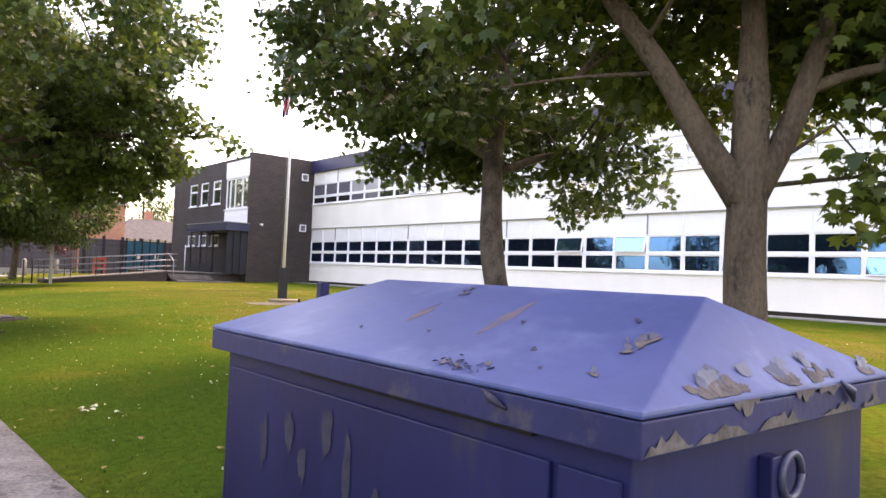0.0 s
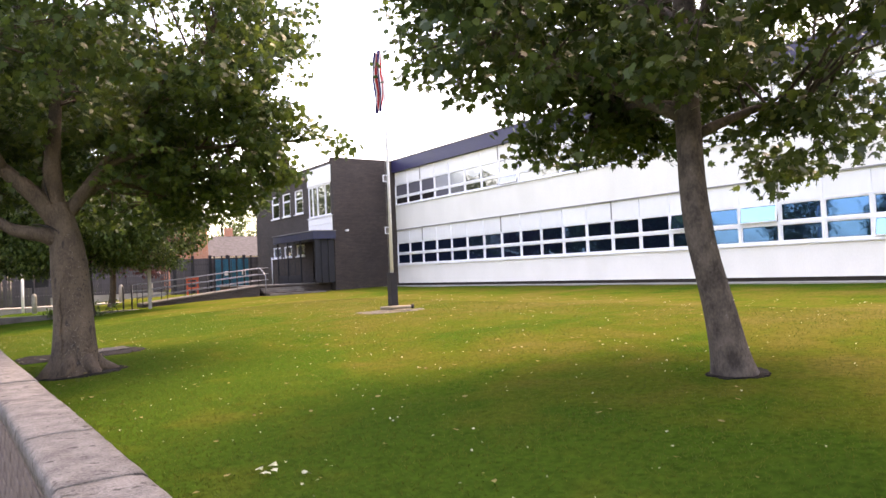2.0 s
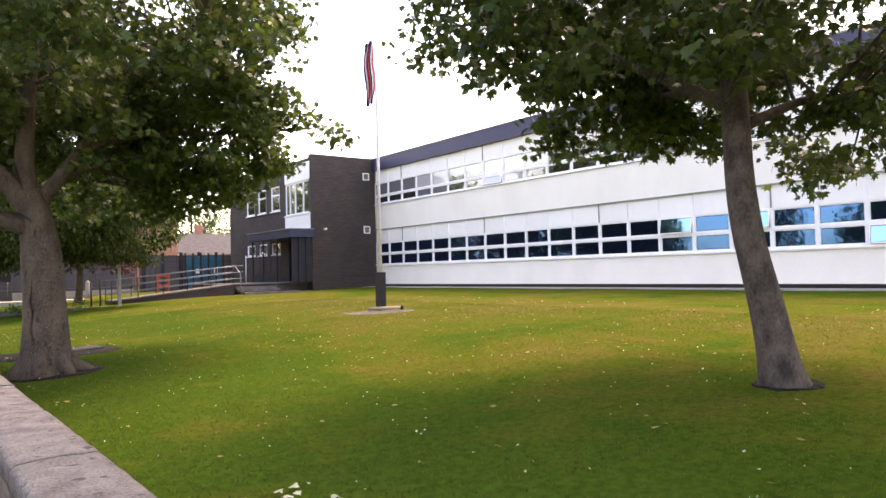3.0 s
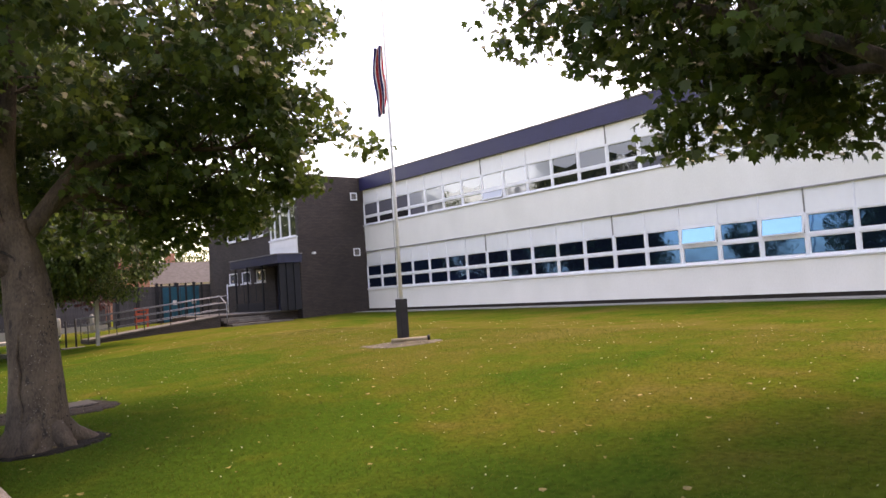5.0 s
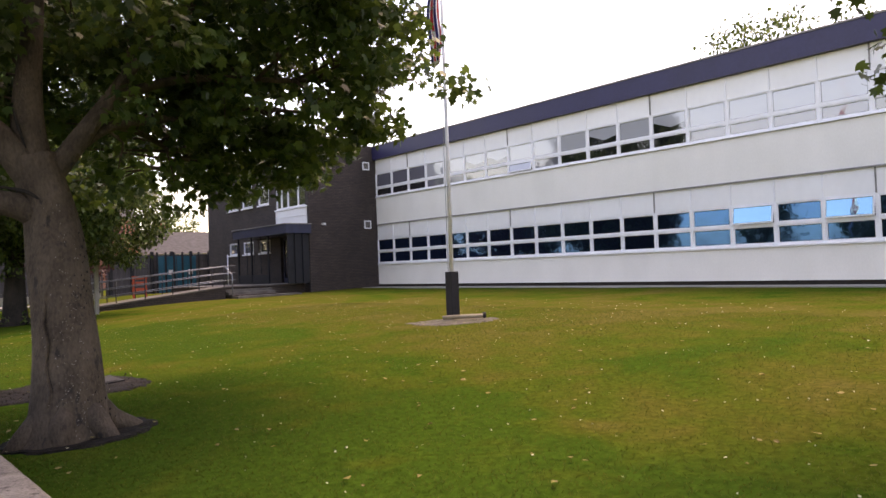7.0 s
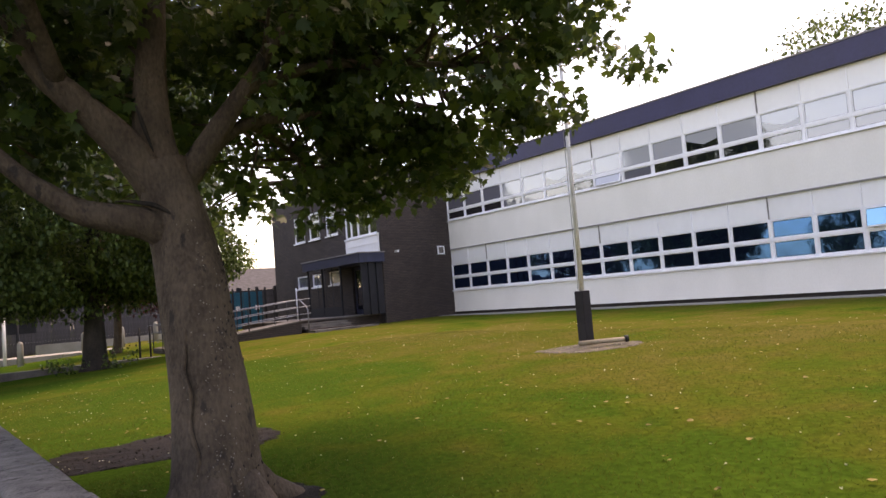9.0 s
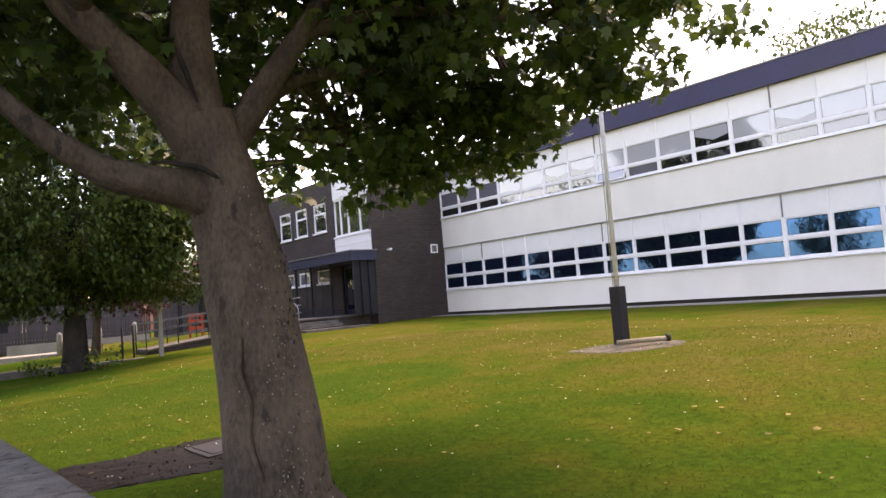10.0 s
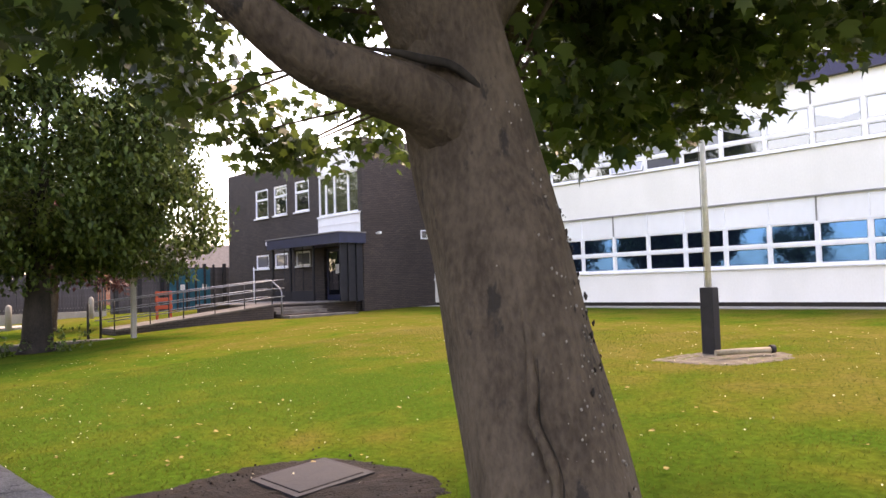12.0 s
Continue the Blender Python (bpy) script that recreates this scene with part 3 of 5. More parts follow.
        for d in ((-0.2, -0.15, -0.2, 0.2), (0.15, 0.2, -0.2, 0.2), (-0.15, 0.15, -0.2, -0.15), (-0.15, 0.15, 0.15, 0.2)):
            box(bm, d[0], d[1], -0.05, 0.0, d[2], d[3])
        part("frame", bm, M_FRAME, v)
        for k in range(5):
            bm = bmesh.new()
            box(bm, -0.15, 0.15, -0.03, -0.005, -0.13 + 0.06 * k, -0.1 + 0.06 * k)
            part("slat", bm, M_GREYTRIM, v)
    cam_ob = empty("security_camera", pose(16.75, YK, 3.3), "small white security camera on the brick wall", "camera")
    box_part("bracket", (-0.03, 0.03, -0.12, 0, -0.02, 0.02), M_FRAME, cam_ob)
    box_part("housing", (-0.05, 0.05, -0.3, -0.121, -0.05, 0.05), M_FRAME, cam_ob, bevel=0.012)
    lamp = empty("bulkhead_light", pose(XT, 44.05, 3.3), "small round white bulkhead light on brick", "wall light")
    bm = bmesh.new()
    tube(bm, [(0, 0, 0), (-0.05, 0, 0), (-0.12, 0, 0)], [0.16, 0.16, 0.1], 14)
    part("cover", bm, M_FRAME, lamp)
    pipe = empty("downpipe", pose(XT - 0.06, 45.45, 0.3), "white plastic downpipe on the brick wall", "pipe")
    bm = bmesh.new()
    tube(bm, [(0, 0, 0), (0, 0, 1.9)], [0.035, 0.035], 8)
    part("tube", bm, M_FRAME, pipe)


build_tower()


def build_canopy():
    can = empty("canopy", pose(0, 0, 0), "navy flat entrance canopy on slim dark posts", "canopy")
    bm = bmesh.new()
    box(bm, 14.75, XT - 0.004, 36.25, 41.9, 2.86, 3.28)
    part("deck", bm, M_NAVY, can, bevel=0.01)
    box_part("edge_trim", (14.7, XT - 0.002, 36.2, 41.95, 3.283, 3.32), M_GREYTRIM, can, "thin grey edge trim")
    for x, y in ((14.95, 36.45), (14.95, 38.4), (14.95, 40.2), (14.95, 41.7), (15.7, 36.4), (15.3, 36.4)):
        box_part("post", (x - 0.04, x + 0.04, y - 0.04, y + 0.04, 0.56, 2.858), M_DARKRAIL, can)
    side = empty("porch_screen", pose(0, 0, 0), "dark glazed side screen of the porch", "screen")
    box_part("base_panel", (14.93, 14.97, 38.46, 41.64, 0.56, 1.0), M_DARKRAIL, side)
    for y in (39.2, 39.9, 40.7):
        box_part("bar", (14.94, 14.96, y, y + 0.03, 1.0, 2.85), M_DARKRAIL, side)
    box_part("side_panel", (15.0, XT - 0.05, 36.44, 36.47, 0.56, 2.85), M_DARKRAIL, side, "dark side panel")
    plat = empty("entrance_platform", pose(0, 0, 0), "raised brick platform with concrete top before the entrance", "platform", kind="structure")
    box_part("brick_base", (11.75, XT - 0.002, 37.0, 42.5, -0.2, 0.5), M_BRICK, plat)
    box_part("slab", (11.7, XT - 0.004, 36.95, 42.55, 0.503, 0.56), M_PAVE, plat, bevel=0.01)
    st = empty("entrance_steps", pose(0, 0, 0), "three pale concrete steps with dark risers", "steps", kind="structure")
    for k in range(3):
        box_part("step", (12.0, 14.2, 36.05 + 0.3 * k, 36.949, -0.1, 0.2 + 0.11 * k), M_PAVE if k else M_BRICK, st, bevel=0.008)
    slab = bmesh.new()
    box(slab, 12.0, 15.0, 35.4, 36.04, -0.05, 0.15)
    structure(finish("paving_slab", slab, M_PAVE), "worn concrete paving before the steps", "paving")
    sc = empty("handrail", pose(0, 0, 0), "galvanised step handrail with a down-turned end", "handrail")
    bm = bmesh.new()
    tube(bm, [(12.0, 37.1, 1.45), (12.0, 36.7, 1.45), (12.0, 36.1, 1.15), (12.0, 35.95, 1.0), (12.0, 35.95, 0.15)], [0.025] * 5, 8)
    part("tube", bm, M_STEEL, sc)


def build_ramp():
    x0, x1, y0, y1 = 6.3, 11.7, 36.0, 37.4
    ramp = empty("access_ramp", pose(0, 0, 0), "sloping access ramp with brown brick sides", "ramp", kind="structure")
    bm = bmesh.new()
    v = [bm.verts.new(c) for c in ((x0, y0, -0.4), (x1, y0, -0.2), (x1, y0, 0.52), (x0, y0, -0.03), (x0, y1, -0.4), (x1, y1, -0.2), (x1, y1, 0.52), (x0, y1, -0.03))]
    for f in ((0, 1, 2, 3), (7, 6, 5, 4), (3, 2, 6, 7), (0, 3, 7, 4), (1, 5, 6, 2)):
        bm.faces.new([v[i] for i in f])
    part("brick_side", bm, M_BRICK, ramp)
    bm = bmesh.new()
    v = [bm.verts.new(c) for c in ((x0, y0 - 0.05, -0.025), (x1, y0 - 0.05, 0.525), (x1, y1, 0.525), (x0, y1, -0.025), (x0, y0 - 0.05, 0.03), (x1, y0 - 0.05, 0.575), (x1, y1, 0.575), (x0, y1, 0.03))]
    for f in ((0, 3, 2, 1), (4, 5, 6, 7), (0, 1, 5, 4), (1, 2, 6, 5), (2, 3, 7, 6), (3, 0, 4, 7)):
        bm.faces.new([v[i] for i in f])
    part("deck", bm, M_PAVE, ramp)
    for y in (y0 + 0.1, y1 - 0.1):
        rail = empty("ramp_railing", pose(0, 0, 0), "galvanised tube railing with three rails along the ramp", "railing", group="ramp railings")
        for dz in (0.25, 0.55, 0.85):
            bm = bmesh.new()
            tube(bm, [(x0 - 0.2, y, 0.03 + dz), (x1, y, 0.57 + dz), (x1 + 0.5, y, 0.6 + dz)], [0.017] * 3, 7)
            part("rail", bm, M_STEEL, rail)
        for k in range(6):
            x = x0 + (x1 - x0) * k / 5
            bm = bmesh.new()
            tube(bm, [(x, y, -0.05 + 0.54 * k / 5), (x, y, 0.9 + 0.54 * k / 5)], [0.019] * 2, 7)
            part("post", bm, M_DARKRAIL, rail)


build_canopy()
build_ramp()


# ---- trees ----
def leaf_shape(kind):
    if kind == "maple":
        pts = [(0, -0.1), (0.3, -0.02), (0.54, 0.16), (0.31, 0.31), (0.46, 0.68), (0.16, 0.58), (0, 1.0), (-0.16, 0.58), (-0.46, 0.68), (-0.31, 0.31), (-0.54, 0.16), (-0.3, -0.02)]
    else:
        pts = [(0, 0), (0.3, 0.38), (0, 1.0), (-0.3, 0.38)]
    return np.array([(x, y, -0.18 * abs(x) - 0.12 * y * y) for x, y in pts])


def leaves(name, centres, spread, per, size, mat, parent, kind="maple", seed=1, flat=0.5):
    """A crown of many single leaves gathered in clumps round the given centres."""
    rng = np.random.default_rng(seed)
    flat = 0.9 if kind == "oval" else flat
    base = leaf_shape(kind)
    nv = len(base)
    n = len(centres) * per
    c = np.repeat(np.array(centres), per, axis=0)
    off = np.clip(rng.normal(0, 1, (n, 3)), -1.6, 1.6) * np.array((spread, spread, spread * 0.55))
    pos = c + off
    yaw = rng.uniform(0, 2 * math.pi, n)
    tip = rng.normal(0.75, flat, n)
    rol = rng.normal(0, 0.5, n)
    s = size * rng.uniform(0.6, 1.25, n)
    p = base[None, :, :] * s[:, None, None]
    x, y, z = p[..., 0], p[..., 1], p[..., 2]
    cr, sr = np.cos(rol)[:, None], np.sin(rol)[:, None]
    x, z = x * cr + z * sr, -x * sr + z * cr
    ct, st = np.cos(-tip)[:, None], np.sin(-tip)[:, None]
    y, z = y * ct - z * st, y * st + z * ct
    cy, sy = np.cos(yaw)[:, None], np.sin(yaw)[:, None]
    x, y = x * cy - y * sy, x * sy + y * cy
    v = np.stack((x, y, z), -1) + pos[:, None, :]
    me = bpy.data.meshes.new(name)
    me.vertices.add(n * nv)
    me.vertices.foreach_set("co", v.reshape(-1))
    me.loops.add(n * nv)
    me.loops.foreach_set("vertex_index", np.arange(n * nv))
    me.polygons.add(n)
    me.polygons.foreach_set("loop_start", np.arange(n) * nv)
    me.update(calc_edges=True)
    me.validate()
    me.materials.append(mat)
    ob = new(name, me)
    ob.parent = parent
    return ob


def crown_points(blobs, count, seed, keep=None, shell=0.45):
    """Clump centres inside a set of ellipsoids (cx, cy, cz, rx, ry, rz), thicker towards the outside."""
    rng = np.random.default_rng(seed)
    vol = np.array([b[3] * b[4] * b[5] for b in blobs])
    vol /= vol.sum()
    out = []
    while len(out) < count:
        b = blobs[rng.choice(len(blobs), p=vol)]
        d = rng.normal(0, 1, 3)
        d /= np.linalg.norm(d)
        r = rng.uniform(shell, 1) ** 0.6
        p = np.array(b[:3]) + d * r * np.array(b[3:])
        if b[3] * b[4] * b[5] > 4 and noise.noise(Vector(p * 0.8 + seed)) < -0.12 or noise.noise(Vector(p * 1.7 + seed)) < -0.02:
            continue
        if keep and not keep(p):
            continue
        out.append(p)
    return out


def twigs(bm, limbs, centres, every, seed, r=0.022):
    rng = random.Random(seed)
    pts = [Vector(p) for limb in limbs for p in limb[1:]]
    for k, c in enumerate(centres):
        if k % every:
            continue
        c = Vector(c)
        a = min(pts, key=lambda q: (q - c).length + rng.random() * 0.6)
        mid = a.lerp(c, 0.5) + Vector((rng.uniform(-0.15, 0.15), rng.uniform(-0.15, 0.15), rng.uniform(0.05, 0.3)))
        tube(bm, [a, mid, c], [r, r * 0.65, r * 0.2], 5, caps=False)


def bezier(points, n=10):
    """A smooth line through points."""
    pts = [Vector(p) for p in points]
    pts = [pts[0] * 2 - pts[1]] + pts + [pts[-1] * 2 - pts[-2]]
    out = []
    for i in range(1, len(pts) - 2):
        p0, p1, p2, p3 = pts[i - 1:i + 3]
        for k in range(n):
            t = k / n
            out.append(0.5 * (2 * p1 + (p2 - p0) * t + (2 * p0 - 5 * p1 + 4 * p2 - p3) * t * t + (3 * p1 - p0 - 3 * p2 + p3) * t ** 3))
    return out + [pts[-2]]


def tree(label, trunk, trunk_r, limbs, blobs, count, per, size, spread, bark, leafmat, seed, keep=None, every=4, kind="maple", shell=0.45, flare=1.6, name="tree", sides=20):
    """A tree: trunk line, limbs as (points, first radius, last radius), crown of leaf clumps."""
    t = empty(name, pose(0, 0, 0), label, "tree")
    line = bezier(trunk, 6)
    n = len(line)
    z0 = line[0].z
    radii = []
    for i, p in enumerate(line):
        u = i / (n - 1)
        radii.append((trunk_r[0] + (trunk_r[1] - trunk_r[0]) * u) * (1 + (flare - 1) * math.exp(-(p.z - z0) / 0.22)))
    bm = bmesh.new()
    tube(bm, line, radii, sides, 0.14)
    part("trunk", bm, bark, t)
    lines = []
    for pts, r0, r1 in limbs:
        ln = bezier(pts, 6)
        lines.append(ln)
        bm = bmesh.new()
        m = len(ln) - 1
        tube(bm, ln, [r0 + (r1 - r0) * (i / m) ** 0.8 for i in range(m + 1)], 12, 0.14)
        part("limb", bm, bark, t)
    centres = crown_points(blobs, count, seed, keep, shell)
    bm = bmesh.new()
    twigs(bm, lines + [line[n // 2:]], centres, every, seed)
    tagged(part("branchwork", bm, bark, t), kind="stuff")
    tagged(leaves("crown", centres, spread, per, size, leafmat, t, kind, seed), kind="stuff")
    return t


def street_tree():
    """The leaning maple beside the wall."""
    trunk = [(1.0, 15.06, -0.55), (0.99, 15.10, 0.05), (0.985, 15.20, 0.56), (0.985, 15.35, 1.2), (0.96, 15.46, 1.6), (0.9, 15.50, 1.95), (0.8, 15.52, 2.35)]
    limbs = [
        ([(0.95, 15.46, 1.66), (0.68, 15.44, 1.83), (0.41, 15.46, 1.89), (0.19, 15.51, 1.95), (0.0, 15.56, 2.08), (-0.22, 15.66, 2.28), (-0.7, 15.96, 2.9), (-1.2, 16.26, 3.8)], 0.15, 0.04),
        ([(0.8, 15.51, 2.15), (0.52, 15.50, 2.5), (0.18, 15.50, 2.82), (-0.1, 15.52, 3.15), (-0.45, 15.46, 4.1), (-0.9, 15.36, 5.8)], 0.19, 0.05),
        ([(0.83, 15.52, 2.2), (0.77, 15.54, 2.6), (0.77, 15.56, 3.0), (0.82, 15.56, 3.6), (0.9, 15.46, 5.0), (0.9, 15.36, 6.5)], 0.2, 0.06),
        ([(0.84, 15.51, 2.02), (1.05, 15.48, 2.3), (1.28, 15.42, 2.66), (1.5, 15.36, 3.0), (1.9, 15.26, 3.6), (2.6, 15.06, 4.4), (3.4, 14.86, 5.4)], 0.14, 0.03),
        ([(1.12, 15.46, 2.42), (1.6, 15.56, 2.76), (2.4, 15.68, 2.95), (3.4, 15.86, 3.2), (4.4, 16.06, 3.3)], 0.075, 0.02),
        ([(1.5, 15.36, 3.0), (2.3, 15.26, 3.3), (3.6, 15.16, 3.45), (5.4, 15.06, 3.7)], 0.06, 0.02),
        ([(1.6, 15.56, 2.76), (2.1, 16.16, 2.8), (2.7, 16.76, 2.7), (3.3, 17.26, 2.6)], 0.045, 0.015),
        ([(0.1, 15.51, 2.9), (-0.4, 14.66, 3.7), (-0.9, 13.66, 4.0)], 0.08, 0.03),
    ]
    blobs = [(1.4, 15.4, 5.4, 3.7, 3.9, 2.8), (1.5, 15.8, 4.6, 1.8, 1.5, 1.0), (3.4, 14.9, 3.7, 1.5, 1.7, 1.2), (3.6, 16.5, 2.9, 1.3, 1.5, 0.9), (4.9, 14.6, 3.3, 0.8, 0.8, 0.6), (-0.8, 17.0, 3.5, 1.8, 2.0, 1.4), (-0.5, 17.0, 2.6, 0.9, 1.1, 0.5), (1.9, 18.2, 2.7, 1.4, 1.2, 0.6), (2.0, 15.8, 3.3, 1.2, 1.0, 0.6), (3.0, 16.3, 2.9, 1.2, 1.1, 0.5), (-1.2, 17.6, 5.0, 2.4, 2.6, 1.8),
             (2.1, 15.9, 2.75, 0.9, 0.7, 0.5), (2.9, 15.8, 2.6, 0.9, 0.7, 0.5), (3.4, 15.9, 3.3, 1.1, 0.8, 0.6), (4.2, 15.6, 3.1, 0.9, 0.9, 0.5), (2.6, 16.0, 2.1, 0.35, 0.35, 0.25), (3.7, 15.7, 2.5, 0.4, 0.4, 0.3), (1.75, 16.3, 2.2, 0.35, 0.4, 0.3), (-0.8, 15.5, 2.6, 0.55, 0.4, 0.42), (-0.3, 15.8, 2.75, 0.5, 0.35, 0.35), (-0.9, 16.0, 2.3, 0.5, 0.6, 0.35)]

    def keep(p):
        if -0.6 < p[0] < 1.5 and 12.0 < p[1] < 15.6 and p[2] < 3.5:
            return p[0] < -0.35 and p[1] > 15.1
        d = math.hypot(p[0] - 0.9, p[1] - 15.4)
        if p[2] < 2.3 and d < 0.9 and p[0] > 0.0:
            return False
        if p[1] < 14.2 and p[0] < 0.8 and p[2] < 2.9:
            return False
        return p[2] > 1.9

    t = tree("leaning grey-brown maple with a broad dark green crown", trunk, (0.33, 0.225), limbs, blobs, 1780, 36, 0.112, 0.17, M_BARK, M_LEAFA, 3, keep, 5, flare=1.7, sides=28)
    rng = random.Random(21)
    line = bezier(trunk, 6)
    n = len(line) - 1

    def surface(i, degrees, out=1.0):
        """A point on the bark at one ring of the trunk."""
        p = line[i]
        r = (0.33 - 0.105 * i / n) * (1 + 0.7 * math.exp(-(p.z + 0.55) / 0.22)) * out
        return Vector((p.x + math.cos(math.radians(degrees)) * r, p.y + math.sin(math.radians(degrees)) * r, p.z))

    top = n - 8
    angles = [-136 + 28 * max(0.0, i / top - 0.5) / 0.5 + 3 * math.sin(i * 1.3) + rng.uniform(-2, 2) for i in range(n + 1)]
    bm = bmesh.new()
    seam = bezier([surface(i, angles[i]) for i in range(3, top)], 3)
    tube(bm, seam, [rng.uniform(0.012, 0.024) for p in seam], 7)
    part("bark_seam", bm, M_BARK, t, "raised wavy seam in the bark")
    # The groove's shade is a thin dark tube laid on the bark.
    bm = bmesh.new()
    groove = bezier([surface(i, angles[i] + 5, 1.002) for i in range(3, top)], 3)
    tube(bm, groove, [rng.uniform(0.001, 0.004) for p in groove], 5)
    part("bark_groove", bm, M_BARKD, t, "groove beside the seam, its shade drawn as a dark line")
    bm = bmesh.new()
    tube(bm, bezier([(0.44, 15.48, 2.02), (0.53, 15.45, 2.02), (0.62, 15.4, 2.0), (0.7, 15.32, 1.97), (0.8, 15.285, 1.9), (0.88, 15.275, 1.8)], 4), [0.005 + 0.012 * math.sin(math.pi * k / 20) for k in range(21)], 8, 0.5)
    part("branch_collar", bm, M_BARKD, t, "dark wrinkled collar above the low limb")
    # Dark tube painting the shade inside the fork.
    bm = bmesh.new()
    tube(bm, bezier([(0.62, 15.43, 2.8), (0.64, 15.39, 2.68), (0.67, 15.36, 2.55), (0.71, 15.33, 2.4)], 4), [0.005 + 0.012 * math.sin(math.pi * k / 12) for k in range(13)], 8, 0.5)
    part("fork_crease", bm, M_BARKD, t, "crease in the fork, its shade drawn as a dark line")
    for a, reach in ((-170, 0.62), (-118, 0.5), (-62, 0.62), (-15, 0.72), (40, 0.5), (115, 0.55)):
        ca, sa = math.cos(math.radians(a)), math.sin(math.radians(a))
        bm = bmesh.new()
        tube(bm, [(1.0 + ca * d, 15.06 + sa * d, z) for d, z in ((0.22, -0.12), (0.34, -0.3), (reach * 0.8, -0.42), (reach, -0.5))], [0.1, 0.12, 0.09, 0.03], 9, 0.2)
        part("root", bm, M_BARK, t)
    scabs = bmesh.new()
    for k in range(240):
        c = surface(rng.randrange(2, n - 12), rng.gauss(-55, 13), 0.985) + Vector((0, 0, rng.uniform(-0.1, 0.1)))
        h = rng.uniform(0.005, 0.017)
        tube(scabs, [c + Vector((0, 0, -h)), c, c + Vector((rng.uniform(-0.01, 0.01), 0, h))], [h * 0.15, h * 0.5, h * 0.12], 6, 0.5)
    tagged(part("rough_bark", scabs, M_BARKD, t), kind="stuff")
    bm = bmesh.new()
    for k in range(520):
        c = surface(rng.randrange(2, n - 8), rng.gauss(-92, 17), 0.992) + Vector((0, 0, rng.uniform(-0.12, 0.12)))
        h = rng.uniform(0.002, 0.0065)
        tube(bm, [c + Vector((0, 0, -h)), c, c + Vector((0, 0, h))], [h * 0.4, h, h * 0.4], 5)
    tagged(part("bark_lichen", bm, M_LICHEN, t), kind="stuff")
    return t


def lawn_tree():
    trunk = [(5.83, 6.42, -0.3), (5.72, 6.5, 0.4), (5.66, 6.66, 1.3), (5.72, 6.76, 2.2), (5.8, 6.8, 3.6), (5.85, 6.7, 5.6)]
    limbs = [
        ([(5.8, 6.7, 2.4), (5.2, 7.4, 2.9), (4.8, 8.3, 3.4), (4.6, 9.2, 3.8)], 0.07, 0.02),
        ([(5.8, 6.7, 2.3), (6.6, 6.4, 2.6), (7.6, 6.3, 2.6)], 0.06, 0.02),
        ([(5.84, 6.75, 3.0), (5.2, 6.0, 3.8), (4.4, 5.2, 4.4)], 0.07, 0.02),
        ([(5.84, 6.75, 3.2), (6.6, 7.6, 4.0), (7.2, 8.6, 4.6)], 0.07, 0.02),
        ([(5.84, 6.75, 2.6), (5.9, 7.7, 2.8), (6.0, 8.7, 2.6)], 0.06, 0.02),
    ]
    blobs = [(5.7, 6.8, 4.9, 3.0, 3.4, 2.7), (5.1, 8.6, 3.75, 1.3, 1.4, 0.95), (6.0, 8.5, 2.5, 0.8, 0.9, 0.6), (7.5, 6.6, 2.5, 1.0, 1.0, 0.7), (4.5, 9.5, 3.95, 0.8, 0.8, 0.6), (7.2, 8.2, 3.2, 1.2, 1.2, 0.9)]

    def keep(p):
        d = math.hypot(p[0] - 5.8, p[1] - 6.6)
        return p[2] > 1.85 and not (p[2] < 2.5 and d < 0.9)

    return tree("maple on the lawn with flaky bark and dense dark crown", trunk, (0.17, 0.1), limbs, blobs, 1050, 38, 0.104, 0.18, M_BARKB, M_LEAFB, 7, keep, 5, flare=1.7)


def forked_tree():
    trunk = [(4.43, 2.77, -0.35), (4.43, 2.77, 0.4), (4.41, 2.78, 1.1), (4.41, 2.78, 1.7), (4.42, 2.77, 2.4)]
    limbs = [
        ([(4.4, 2.79, 1.55), (4.2, 3.02, 2.0), (4.0, 3.3, 2.6), (3.6, 3.7, 3.4), (3.2, 4.1, 4.6)], 0.125, 0.05),
        ([(4.42, 2.77, 2.2), (4.43, 2.77, 2.7), (4.45, 2.78, 3.5), (4.5, 2.8, 5.2)], 0.13, 0.05),
        ([(4.42, 2.76, 1.6), (4.56, 2.58, 2.05), (4.65, 2.42, 2.6), (4.75, 2.2, 3.4), (4.9, 1.8, 4.6)], 0.115, 0.045),
        ([(4.6, 2.5, 2.35), (4.9, 2.1, 2.5), (5.4, 1.5, 2.5), (6.0, 0.9, 2.3)], 0.05, 0.02),
        ([(4.0, 3.3, 2.5), (3.7, 3.8, 2.5), (3.4, 4.3, 2.45)], 0.02, 0.008),
    ]
    blobs = [(4.4, 2.7, 5.0, 2.8, 2.8, 2.1), (5.1, 1.9, 2.05, 0.6, 0.55, 0.85), (5.2, 3.6, 3.0, 1.2, 1.0, 0.6), (3.5, 4.3, 3.1, 0.6, 0.6, 0.4), (4.9, 2.5, 3.4, 1.4, 1.4, 0.8), (5.7, 2.3, 2.9, 0.9, 0.8, 0.6), (5.5, 1.95, 2.2, 0.45, 0.45, 0.6), (6.0, 3.2, 2.9, 0.8, 0.7, 0.5)]

    def keep(p):
        return p[2] > 1.4 and not (p[2] < 3.2 and math.hypot(p[0] - 4.3, p[1] - 2.9) < 0.7)

    return tree("smooth-barked forked tree with pale green hanging leaves", trunk, (0.155, 0.125), limbs, blobs, 1350, 32, 0.105, 0.19, M_BARK, M_LEAFC, 11, keep, 5, flare=1.5)


